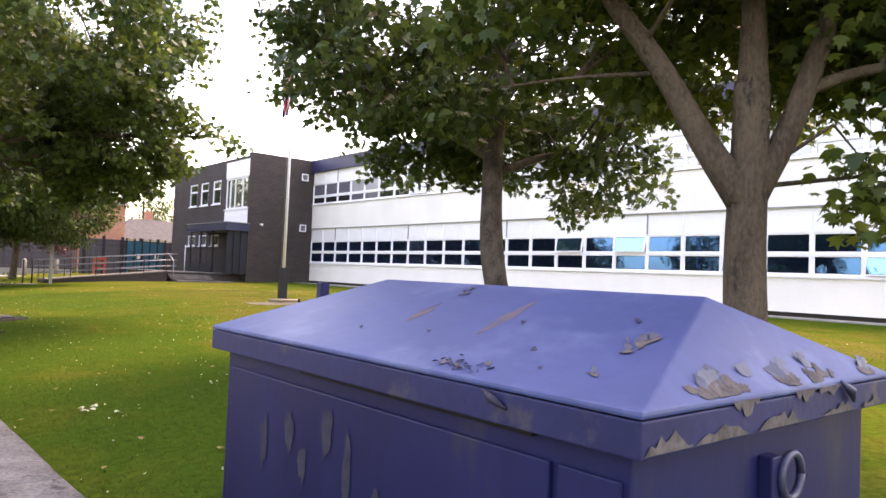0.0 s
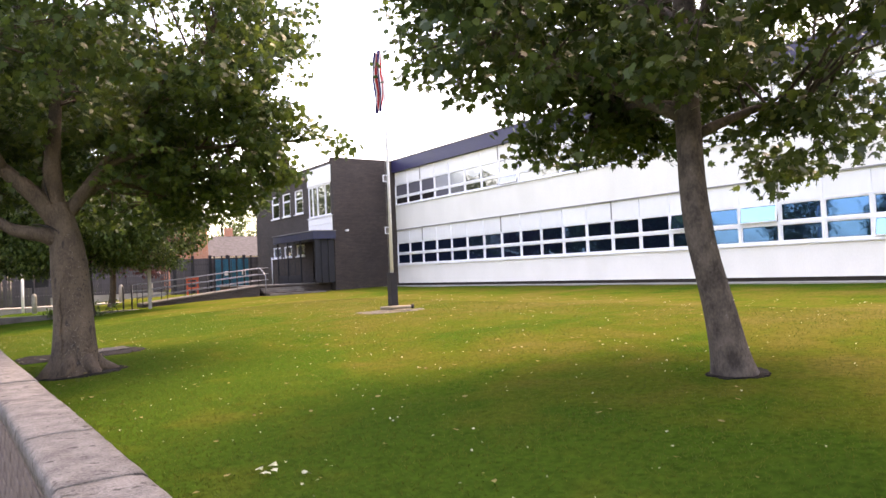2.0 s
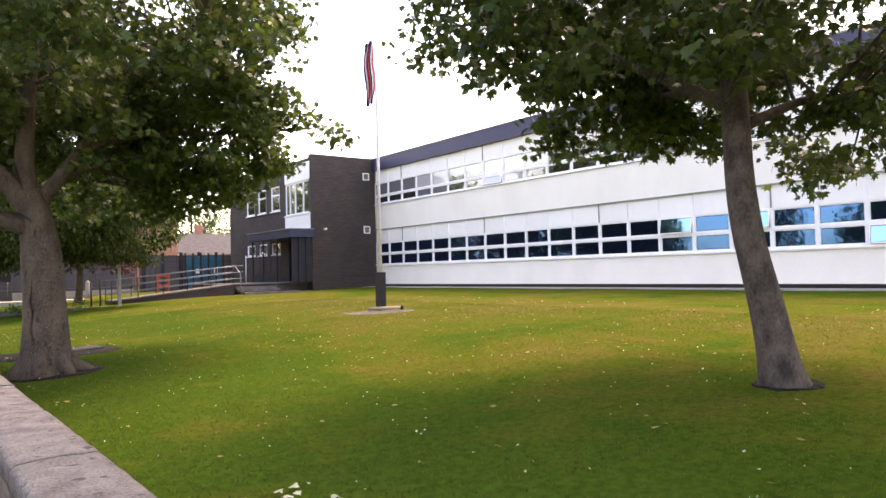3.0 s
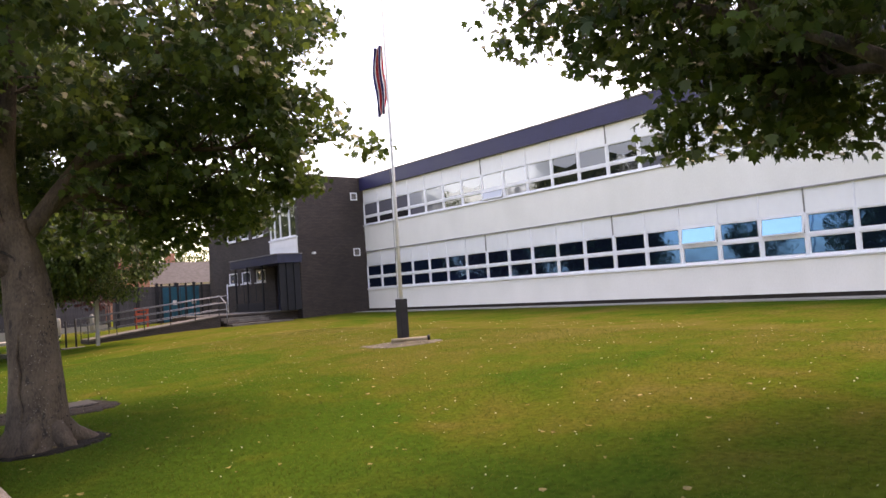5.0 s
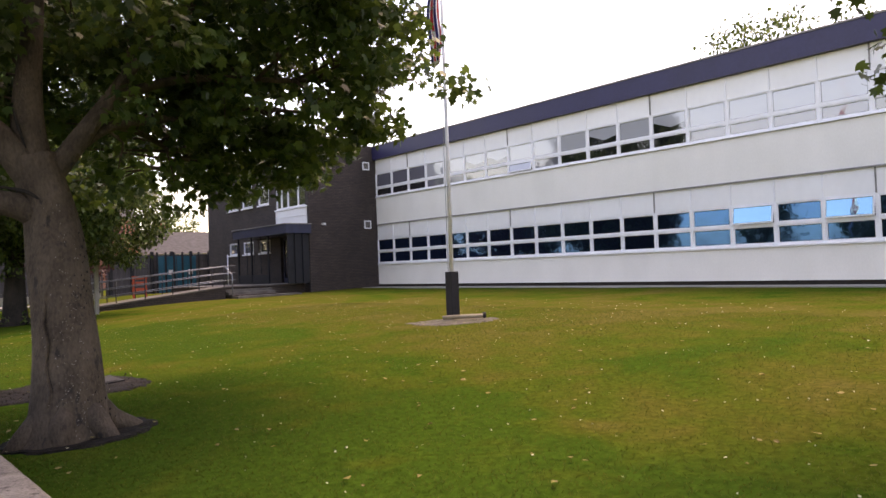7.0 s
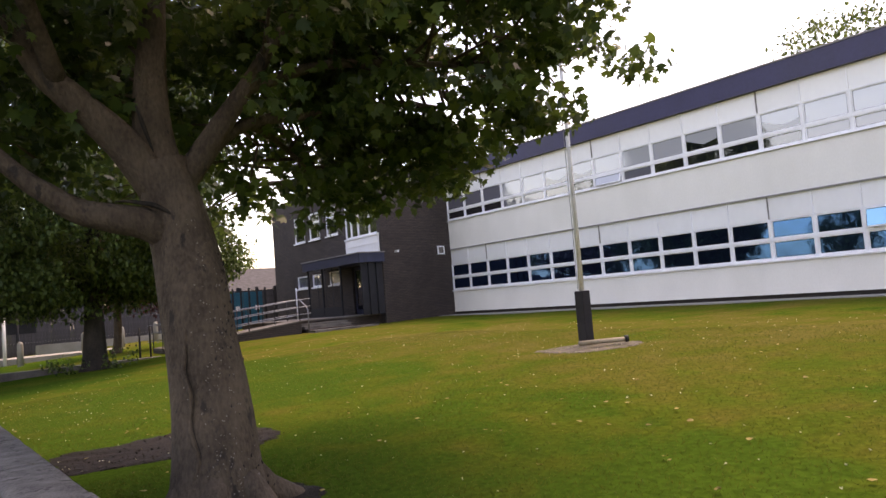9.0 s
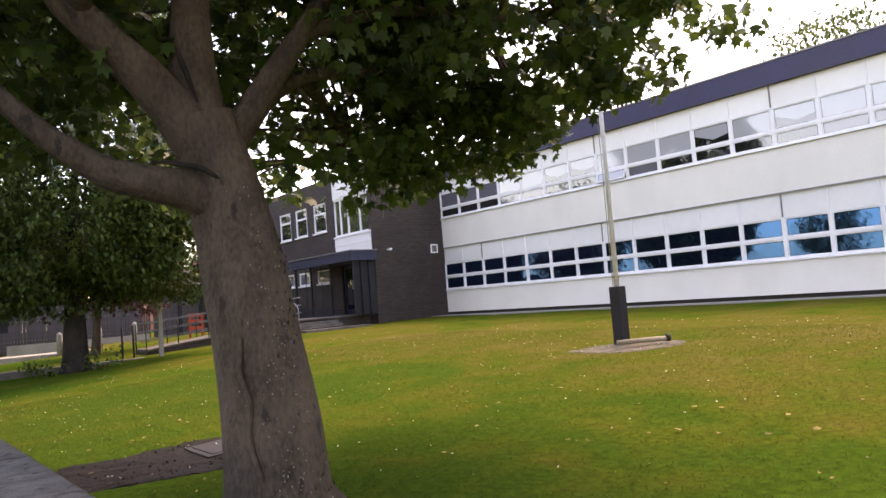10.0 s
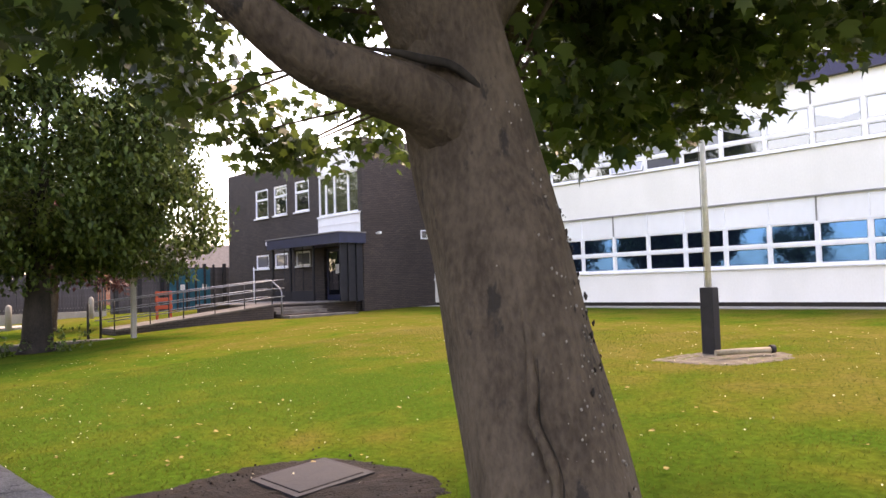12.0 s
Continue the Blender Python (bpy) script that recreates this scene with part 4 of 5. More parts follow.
def dense_tree():
    trunk = [(3.6, 33.6, -0.4), (3.6, 33.6, 0.8), (3.65, 33.6, 2.2), (3.7, 33.6, 4.5)]
    limbs = [([(3.65, 33.6, 1.8), (4.6, 33.2, 3.0), (6.2, 33.0, 4.5)], 0.14, 0.03), ([(3.65, 33.6, 2.0), (2.4, 33.8, 3.2), (1.0, 34, 4.5)], 0.14, 0.03), ([(3.7, 33.6, 3.5), (3.8, 33.6, 6.0), (3.8, 33.6, 10.0)], 0.15, 0.04)]
    blobs = [(3.3, 33.6, 6.6, 4.5, 4.2, 5.3), (1.2, 33.8, 2.9, 2.6, 2.4, 1.5), (6.2, 33.4, 3.2, 2.0, 2.2, 1.7)]
    t = tree("dense dark round-crowned tree at the lawn's edge", trunk, (0.36, 0.2), limbs, blobs, 2500, 60, 0.16, 0.3, M_BARKD, M_LEAFD, 17, lambda p: p[2] > 1.45, 12, "oval", 0.6)
    shoot = crown_points([(4.2, 33.1, 0.05, 0.6, 0.5, 0.4), (2.8, 33.2, 0.0, 0.7, 0.4, 0.25)], 40, 5)
    tagged(leaves("basal_growth", shoot, 0.12, 9, 0.12, M_LEAFD, t, "oval", 6), kind="stuff")
    return t


def copper_tree():
    trunk = [(5.9, 41.5, -0.3), (6.0, 41.5, 1.0), (6.0, 41.6, 2.4), (6.1, 41.6, 4.0)]
    limbs = [([(6.0, 41.6, 2.2), (6.9, 41.0, 3.0), (8.0, 40.6, 2.6)], 0.08, 0.02)]
    return tree("slender tree with copper-tinged leaves beside the path", trunk, (0.17, 0.1), limbs, [(6.4, 41.0, 3.2, 2.4, 2.2, 1.5), (7.4, 40.4, 2.0, 1.0, 1.0, 0.8)], 330, 22, 0.17, 0.3, M_BARK, M_LEAFRED, 23, lambda p: p[2] > 1.2, 8, "oval")


def far_tree(x, y, h, r, seed, label, leafmat=None, count=420, low=0.25):
    return tree(label, [(x, y, -0.4), (x, y, h * 0.3), (x, y, h * 0.75)], (0.3, 0.12),
                [([(x, y, h * 0.3), (x + r * 0.5, y, h * 0.55), (x + r * 0.7, y, h * 0.7)], 0.12, 0.03), ([(x, y, h * 0.35), (x - r * 0.5, y, h * 0.6), (x - r * 0.7, y, h * 0.75)], 0.12, 0.03)],
                [(x, y, h * (0.5 + low / 2), r, r, h * (0.5 - low / 2)), (x + r * 0.4, y, h * 0.5, r * 0.7, r * 0.7, h * 0.25)], count, 24, 0.34, 0.55, M_BARKD, leafmat or M_LEAFD, seed, None, 14, "oval", 0.5, sides=10)


street_tree()
lawn_tree()
forked_tree()
dense_tree()
copper_tree()
for tx, ty, th, tr, ts in ((-1.5, 46, 9, 3.6, 31), (1.0, 60, 11, 4.5, 32), (5.5, 63, 12, 4.8, 33), (-4.0, 60, 11, 4.5, 34), (10.5, 62, 9, 3.2, 35)):
    far_tree(tx, ty, th, tr, ts, "dark full-leaved tree beyond the car park", low=0.1)
for tx, ty, th, tr, ts in ((33, 110, 14, 4.0, 41), (40, 118, 12, 3.5, 42), (47, 28.5, 18, 4.5, 43), (56, 26, 19, 5.0, 44)):
    far_tree(tx, ty, th, tr, ts, "distant tree rising above the roofs", count=200)
for k in range(7):
    far_tree(-19 - 3 * (k % 2), -14 + 10 * k, 5 + (k % 3), 2.6, 50 + k, "street tree across the road", count=150, low=0.15)


# ---- street wall ----
WALL_TOP, WALL_W = 0.27, 0.33


def build_wall():
    wall = empty("garden_wall", pose(0, 0, 0), "low brown brick wall with weathered stone coping", "wall", kind="structure")
    bm = bmesh.new()
    y, ring = -6.0, None
    while y <= 34.01:
        xi = wall_x(y) - 0.035
        cur = [bm.verts.new(c) for c in ((xi, y, -0.8), (xi, y, WALL_TOP - 0.1), (xi - WALL_W + 0.075, y, WALL_TOP - 0.1), (xi - WALL_W + 0.075, y, -0.8))]
        if ring:
            for k in range(4):
                bm.faces.new((ring[k], ring[(k + 1) % 4], cur[(k + 1) % 4], cur[k]))
        else:
            bm.faces.new(cur)
        ring = cur
        y += 1.0
    bm.faces.new(ring[::-1])
    part("mortar_core", bm, M_MORTAR, wall)
    rng = random.Random(4)
    y = -6.0
    while y < 33.6:
        ln = rng.uniform(0.95, 1.3)
        xa, xb = wall_x(y), wall_x(y + ln)
        prof = [(0, -0.1), (0, -0.02), (-0.02, -0.003), (-0.08, 0.0), (-WALL_W * 0.5, 0.002), (-WALL_W + 0.08, 0.0), (-WALL_W + 0.018, -0.004), (-WALL_W, -0.022), (-WALL_W, -0.1)]
        bm = bmesh.new()
        rings = []
        dz = rng.uniform(-0.006, 0.006)
        nseg = 14
        for i in range(nseg + 1):
            u = i / nseg
            yy = y + 0.002 + (ln - 0.004) * u
            x = xa + (xb - xa) * u
            rings.append([bm.verts.new((x + px + 0.006 * noise.noise(Vector((px * 20, yy * 4, 1))), yy, WALL_TOP + pz + dz + 0.006 * noise.noise(Vector((px * 16, yy * 8, 7))))) for px, pz in prof])
        for r0, r1 in zip(rings, rings[1:]):
            for k in range(len(prof)):
                f = bm.faces.new((r0[k], r0[(k + 1) % len(prof)], r1[(k + 1) % len(prof)], r1[k]))
                f.smooth = k < len(prof) - 1
        bm.faces.new(rings[0][::-1])
        bm.faces.new(rings[-1])
        part("coping_stone", bm, M_COPING, wall)
        y += ln
    # facing bricks on the street side: the nearest are parts, the rest one mesh
    me = bpy.data.meshes.new("brick")
    bm = bmesh.new()
    box(bm, -0.014, 0.02, 0, 0.215, 0, 0.065)
    bmesh.ops.recalc_face_normals(bm, faces=bm.faces)
    bmesh.ops.bevel(bm, geom=[e for e in bm.edges if all(v.co.x < 0 for v in e.verts)], offset=0.004, segments=1, affect="EDGES")
    bm.to_mesh(me)
    bm.free()
    me.materials.append(M_WBRICK)
    verts, faces = [], []
    for row in range(10):
        z = -0.59 + 0.075 * row
        y = -6 + (0.1125 if row % 2 else 0)
        while y < 33.5:
            x = wall_x(y) - 0.035 - WALL_W + 0.075 + rng.uniform(-0.003, 0.003)
            slope = math.degrees(math.atan2(wall_x(y + 0.2) - wall_x(y), 0.2))
            m = pose(x, y, z, 0, 0, -slope)
            if 3.0 < y < 9.4 and row > 1 or (3 < y < 4.5):
                b = new("brick", me)
                b.parent = wall
                b.matrix_basis = m
            else:
                k = len(verts)
                verts += [m @ v.co for v in me.vertices]
                faces += [[i + k for i in p.vertices] for p in me.polygons]
            y += 0.225
    ob = raw("brickwork", verts, faces, M_WBRICK)
    ob.parent = wall
    tagged(ob, kind="stuff")


build_wall()


# ---- feeder cabinet ----
def build_cabinet():
    X0, X1, Y0, Y1, ZE, ZL, ZR = 0.47, 1.54, 0.97, 2.63, 0.75, 0.675, 0.925
    cab = empty("utility_cabinet", pose(0, 0, 0), "blue steel utility cabinet with a hipped lid and flaking paint", "cabinet")
    i = 0.045
    bm = bmesh.new()
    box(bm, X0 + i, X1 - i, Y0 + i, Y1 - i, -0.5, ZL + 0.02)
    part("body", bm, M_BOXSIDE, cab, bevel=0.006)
    bm = bmesh.new()
    xm = (X0 + X1) / 2
    top = [bm.verts.new(c) for c in ((X0, Y0, ZE), (X1, Y0, ZE), (X1, Y1, ZE), (X0, Y1, ZE))]
    low = [bm.verts.new((v.co.x, v.co.y, ZE - 0.012)) for v in top]
    ra, rb = bm.verts.new((xm, Y0 + 0.2, ZR)), bm.verts.new((xm, Y1 - 0.24, ZR))
    bm.faces.new(low[::-1])
    for k in range(4):
        bm.faces.new((low[k], low[(k + 1) % 4], top[(k + 1) % 4], top[k]))
    bm.faces.new((top[0], top[1], ra))
    bm.faces.new((top[1], top[2], rb, ra))
    bm.faces.new((top[2], top[3], rb))
    bm.faces.new((top[3], top[0], ra, rb))
    lid = part("lid", bm, M_BOX, cab, "pale blue hipped steel lid, sky sheen put into its colour", bevel=0.005)
    box_part("lid_skirt", (X0 + 0.001, X1 - 0.001, Y0 + 0.001, Y1 - 0.001, ZL, ZE - 0.014), M_SKIRT, lid, "dark weathered folded edge of the lid", bevel=0.004)
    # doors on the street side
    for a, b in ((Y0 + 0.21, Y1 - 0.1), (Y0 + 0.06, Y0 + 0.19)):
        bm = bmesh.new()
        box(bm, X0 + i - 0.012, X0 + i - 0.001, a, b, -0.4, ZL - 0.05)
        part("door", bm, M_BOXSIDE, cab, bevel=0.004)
    # Thin black strip that paints the lid's shadow on the body.
    bm = bmesh.new()
    box(bm, X0 + i - 0.016, X0 + i - 0.0005, Y0 + 0.25, Y1 - 0.55, ZL - 0.014, ZL - 0.002)
    part("shadow_gap", bm, M_DARKIN, cab, "dark strip painted as the shadow under the lid")
    rs = random.Random(33)
    for yy, zz, hh in ((1.93, 0.53, 0.15), (2.13, 0.5, 0.14), (2.28, 0.43, 0.2), (1.83, 0.44, 0.24), (2.05, 0.42, 0.12), (1.7, 0.4, 0.1)):
        bm = bmesh.new()
        ring = []
        for j in range(14):
            t = 2 * math.pi * j / 14
            rr = rs.uniform(0.5, 1.0)
            ring.append(bm.verts.new((X0 + i - 0.0135 - 0.0004 * yy, yy + 0.035 * rr * math.cos(t), zz + hh * 0.5 * rr * math.sin(t))))
        bm.faces.new(ring)
        part("worn_patch", bm, M_WORN, cab, "grey worn paint patch")
    # hasp and ring on the end
    bm = bmesh.new()
    box(bm, 0.945, 0.985, Y0 + i - 0.03, Y0 + i, 0.51, 0.615)
    hasp = part("hasp", bm, M_BOXSIDE, cab, bevel=0.004)
    bm = bmesh.new()
    pts = [(1.02 + 0.045 * math.cos(t), Y0 + i - 0.034, 0.57 + 0.045 * math.sin(t)) for t in [2 * math.pi * k / 16 for k in range(17)]]
    tube(bm, pts, [0.009] * 17, 6)
    part("ring", bm, M_NAVY, hasp)
    # flaked paint curls along the end and loose chips on the lid
    rng = random.Random(9)
    slope = (ZR - ZE) / (xm - X0)
    hip = (ZR - ZE) / 0.2

    def flake(x, y, s, on_hip, mat, lift, turn):
        """A torn scrap of paint with one edge curled up."""
        bm = bmesh.new()
        lower, upper = [], []
        for j in range(11):
            t = 2 * math.pi * j / 11
            rr = s * rng.uniform(0.45, 1.1)
            a, b = math.cos(t) * rr * 1.7, math.sin(t) * rr * 0.75
            px, py = x + a * math.cos(turn) - b * math.sin(turn), y + a * math.sin(turn) + b * math.cos(turn)
            if on_hip:
                py = max(py, Y0 + 0.002)
            pz = ZE + ((py - Y0) * hip if on_hip else (px - X0) * slope) + 0.0014 + rng.uniform(0, 0.0006)
            pz += lift * max(0.0, b / s + 0.2)
            lower.append(bm.verts.new((px, py, pz)))
            upper.append(bm.verts.new((px, py, pz + 0.0008)))
        bm.faces.new(upper)
        for j in range(11):
            bm.faces.new((lower[j], lower[(j + 1) % 11], upper[(j + 1) % 11], upper[j]))
        part("paint_flake", bm, mat, lid)

    for x, y, s in ((0.953, 1.889, 0.014), (0.754, 1.491, 0.010), (0.625, 1.336, 0.009), (0.824, 1.221, 0.011), (0.61, 1.953, 0.006), (0.64, 1.7, 0.006), (0.55, 1.25, 0.006)):
        flake(x, y, s, False, M_NAVY, 0.004, 0.4 + rng.uniform(-0.4, 0.4))
    for x, y, s in ((0.714, 1.138, 0.018), (0.669, 1.139, 0.014), (0.735, 1.125, 0.016), (0.7, 1.16, 0.01), (0.908, 1.871, 0.013), (0.561, 1.133, 0.01)):
        flake(x, y, s, False, M_BAREMETAL, 0.002, rng.uniform(0, 3))
        flake(x + 0.012, y + 0.008, s * 0.6, False, M_NAVY, 0.012, rng.uniform(-0.5, 0.5))
    for k in range(26):
        x, y = 0.49 + abs(rng.gauss(0, 0.022)), rng.gauss(1.42, 0.06)
        flake(x, y, rng.uniform(0.003, 0.008), False, M_NAVY if k % 4 else M_BAREMETAL, 0.005, rng.uniform(0, 3))
    for x, w, up in ((0.69, 0.055, 0.03), (0.79, 0.075, 0.045), (1.0, 0.04, 0.035), (1.17, 0.075, 0.055), (1.42, 0.03, 0.02)):
        for k in range(12):
            flake(x + rng.uniform(-w, w) * 0.8, Y0 + 0.006 + rng.random() ** 1.5 * up * 0.55, rng.uniform(0.007, 0.017), True, M_BAREMETAL, 0.0, rng.uniform(-0.3, 0.3))
        for k in range(3):
            flake(x + rng.uniform(-w, w), Y0 + 0.01 + up * rng.uniform(0.5, 0.75), rng.uniform(0.008, 0.018), True, M_NAVY, 0.016, rng.uniform(-0.6, 0.1))
    bm = bmesh.new()
    tube(bm, [(X0 - 0.004, 1.32, 0.735), (X0 - 0.009, 1.29, 0.722), (X0 - 0.004, 1.255, 0.708)], [0.003, 0.008, 0.003], 6)
    part("paint_curl", bm, M_WORN, lid, "curled strip of paint on the lid's edge")
    bm = bmesh.new()
    tube(bm, [(1.225, Y0 - 0.004, 0.75), (1.26, Y0 - 0.014, 0.728), (1.29, Y0 - 0.008, 0.7)], [0.003, 0.011, 0.003], 6)
    part("paint_curl", bm, M_NAVY, lid, "curled strip of paint on the lid's edge")
    for k, (x, w, up) in enumerate(((0.55, 0.07, False), (0.72, 0.09, False), (0.8, 0.05, True), (0.95, 0.1, False), (1.05, 0.05, True), (1.17, 0.06, True), (1.22, 0.08, False), (1.42, 0.06, False))):
        n2 = 11
        edge, jag = [], []
        for j in range(n2):
            u = j / (n2 - 1)
            d = (0.006 + 0.028 * rng.random()) * math.sin(math.pi * (0.06 + 0.88 * u))
            edge.append((x + w * (2 * u - 1), ZE - 0.006 if up else ZL + 0.006))
            jag.append((x + w * (2 * u - 1) * 0.96, max(ZL + 0.007, ZE - 0.007 - d) if up else min(ZE - 0.01, ZL + 0.007 + d)))
        bm = bmesh.new()
        a = [bm.verts.new((q[0], Y0 - 0.001 - 0.0005 * k, q[1])) for q in edge]
        b = [bm.verts.new((q[0], Y0 - 0.001 - 0.0005 * k, q[1])) for q in jag]
        for j in range(n2 - 1):
            bm.faces.new((a[j], a[j + 1], b[j + 1], b[j]))
        part("bare_patch", bm, M_BAREMETAL, lid)
    for y, x0, x1 in ((1.55, 0.66, 0.9), (1.85, 0.68, 0.83)):
        bm = bmesh.new()
        a = []
        for j in range(9):
            u = j / 8
            x = x0 + (x1 - x0) * u
            wv = 0.004 + 0.017 * math.sin(math.pi * min(1, u * 1.05)) * (0.7 + 0.5 * rng.random())
            a.append([bm.verts.new((x, y + 0.03 * u + s * wv, ZE + (x - X0) * slope + 0.0008)) for s in (-1, 1)])
        for r0, r1 in zip(a, a[1:]):
            bm.faces.new((r0[0], r0[1], r1[1], r1[0]))
        part("rust_streak", bm, M_RUST, lid, "brown rust streak")
    for x, y in ((0.95, 2.74), (1.32, 2.74)):
        p = empty("bollard_post", pose(x, y, ground_z(x)), "short navy-painted steel post behind the cabinet", "post", group="posts behind the cabinet")
        bm = bmesh.new()
        box(bm, -0.019, 0.019, -0.019, 0.019, -0.2, 0.9 - ground_z(x))
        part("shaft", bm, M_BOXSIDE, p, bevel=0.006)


build_cabinet()


# ---- flagpole ----
def build_flagpole():
    px, py = 8.92, 18.39
    fp = empty("flagpole", pose(px, py, 0), "tall white flagpole in a black square sleeve", "flagpole")
    bm = bmesh.new()
    box(bm, -0.1, 0.1, -0.1, 0.1, -0.15, 0.97)
    part("sleeve", bm, M_BLACK, fp, "black square base sleeve", bevel=0.012)
    bm = bmesh.new()
    tube(bm, [(0, 0, 0.9), (0.01, 0, 3.5), (0.0, 0, 9.4)], [0.046, 0.039, 0.028], 14)
    part("pole", bm, M_POLE, fp)
    bm = bmesh.new()
    tube(bm, [(0, 0, 9.4), (0, 0, 9.46), (0, 0, 9.52)], [0.03, 0.055, 0.02], 10)
    part("finial", bm, M_POLE, fp)
    bm = bmesh.new()
    tube(bm, [(-0.065, 0.03, 0.98), (-0.045, 0.03, 9.3)], [0.006, 0.006], 5)
    part("halyard", bm, M_GREYTRIM, fp)
    fl = empty("flag", pose(px - 0.06, py + 0.05, 6.95), "limp red, white and blue flag hanging down the pole", "flag")
    strips = ((M_RED, 0, 0.14), (M_WHITECLOTH, 0.14, 0.21), (M_BLUECLOTH, 0.21, 0.42), (M_WHITECLOTH, 0.42, 0.49), (M_RED, 0.49, 0.67), (M_WHITECLOTH, 0.67, 0.74), (M_BLUECLOTH, 0.74, 1.0))
    for mat, u0, u1 in strips:
        bm = bmesh.new()
        rows = []
        for j in range(25):
            v = j / 24
            row = []
            for k in range(5):
                u = u0 + (u1 - u0) * k / 4 + 0.16 * math.sin(v * 7) * v
                wd = 0.12 + 0.16 * math.sin(math.pi * min(1, 0.15 + v * 0.75))
                off = (u - 0.1) * wd
                fold = 0.07 * math.sin(u * 12 + v * 4)
                row.append(bm.verts.new((-0.7 * off + 0.6 * fold, 0.72 * off + 0.6 * fold, -1.62 * v - 0.1 * u)))
            rows.append(row)
        for r0, r1 in zip(rows, rows[1:]):
            for a, b, c, d in zip(r0, r0[1:], r1[1:], r1):
                f = bm.faces.new((a, b, c, d))
                f.smooth = True
        part("cloth_strip", bm, mat, fl)
    log = empty("timber_post", pose(8.65, 17.8, 0.075, 0, -1, -38), "weathered timber post lying by the flagpole", "timber")
    bm = bmesh.new()
    tube(bm, [(-0.4, 0, 0), (0, 0, 0.005), (0.4, 0, 0)], [0.042, 0.042, 0.042], 9)
    part("shaft", bm, M_TIMBER, log)
    bm = bmesh.new()
    tube(bm, [(0.4, 0, 0.01), (0.46, 0, 0.01)], [0.06, 0.06], 9)
    part("cap", bm, M_BLACK, log)


build_flagpole()


# ---- inspection cover in its worn patch ----
def patch(name, cx, cy, pts, z, mat, label, category, seed):
    """A ragged, slightly lumpy sheet of soil that hugs the lawn."""
    bm = bmesh.new()
    rng = random.Random(seed)
    line = bezier([(*p, 0) for p in pts] + [(*pts[0], 0)], 12)[:-1]
    rings = []
    for u in (1.0, 0.93, 0.8, 0.6, 0.4, 0.2):
        ring = []
        for p in line:
            k = u * (1 + (rng.uniform(-0.07, 0.05) if u == 1.0 else rng.uniform(-0.03, 0.03)))
            x, y = cx + (p.x - cx) * k, cy + (p.y - cy) * k
            ring.append(bm.verts.new((x, y, soil_z(x, y) + (-0.01 if u == 1.0 else z * 0.5 + 0.022 * (0.4 + noise.noise(Vector((x * 5, y * 5, seed))))))))
        rings.append(ring)
    for r0, r1 in zip(rings, rings[1:]):
        for a, b, c, d in zip(r0, r0[1:] + r0[:1], r1[1:] + r1[:1], r1):
            bm.faces.new((a, b, c, d))
    bm.faces.new(rings[-1])
    return structure(finish(name, bm, mat), label, category)


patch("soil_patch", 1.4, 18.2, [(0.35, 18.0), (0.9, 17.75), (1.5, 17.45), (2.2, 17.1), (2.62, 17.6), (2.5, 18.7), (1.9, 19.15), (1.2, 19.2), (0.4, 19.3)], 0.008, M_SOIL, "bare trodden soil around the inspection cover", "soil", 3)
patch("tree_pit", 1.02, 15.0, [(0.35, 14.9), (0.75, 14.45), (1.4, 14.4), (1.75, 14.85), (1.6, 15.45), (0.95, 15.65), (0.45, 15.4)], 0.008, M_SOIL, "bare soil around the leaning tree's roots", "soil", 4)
patch("soil_patch", 8.6, 18.05, [(8.0, 18.9), (7.9, 18.1), (8.1, 17.55), (8.8, 17.2), (9.3, 17.4), (9.3, 17.9), (9.0, 18.5), (8.5, 18.8)], 0.004, M_DRYSOIL, "worn dry soil around the flagpole's foot", "soil", 6)
patch("tree_pit", 5.85, 6.42, [(5.5, 6.35), (5.8, 6.1), (6.1, 6.25), (6.15, 6.55), (5.9, 6.7), (5.6, 6.65)], 0.008, M_SOIL, "bare soil ring around the lawn tree", "soil", 5)


def soil_clods():
    """Crumbs of soil and stones strewn over the bare patch, thickest along its edge."""
    rng = random.Random(31)
    bm = bmesh.new()
    for k in range(300):
        x, y = rng.uniform(0.4, 2.55), rng.uniform(17.3, 19.15)
        if abs(x - 2.0) < 0.45 and abs(y - 18.4) < 0.45 or y < 18.0 - 0.42 * (x - 0.35):
            continue
        r = rng.uniform(0.003, 0.011) * (1.5 if rng.random() < 0.1 else 1)
        z = soil_z(x, y) + 0.012 + r * 0.4
        a = rng.uniform(0, 3)
        tube(bm, [(x - r * math.cos(a), y - r * math.sin(a), z - r * 0.2), (x, y, z + r * 0.3), (x + r * math.cos(a), y + r * math.sin(a), z)], [r * 0.4, r * 0.9, r * 0.3], 5, 0.6)
    tagged(finish("soil_clods", bm, M_SOIL), "dark crumbs of soil and stones by the inspection cover", "soil", kind="stuff")


soil_clods()
cover = empty("inspection_cover", pose(2.0, 18.4, ground_z(2.0) - 0.004, 0, -3, 0), "dark grey slate-coloured inspection cover in a concrete rim", "manhole cover")
bm = bmesh.new()
for d in ((-0.36, 0.36, -0.36, -0.3), (-0.36, 0.36, 0.3, 0.36), (-0.36, -0.3, -0.3, 0.3), (0.3, 0.36, -0.3, 0.3)):
    box(bm, d[0], d[1], d[2], d[3], -0.06, 0.012)
part("rim", bm, M_SLATE, cover)
box_part("plate", (-0.296, 0.296, -0.296, 0.296, -0.05, 0.02), M_SLATE, cover, bevel=0.008)


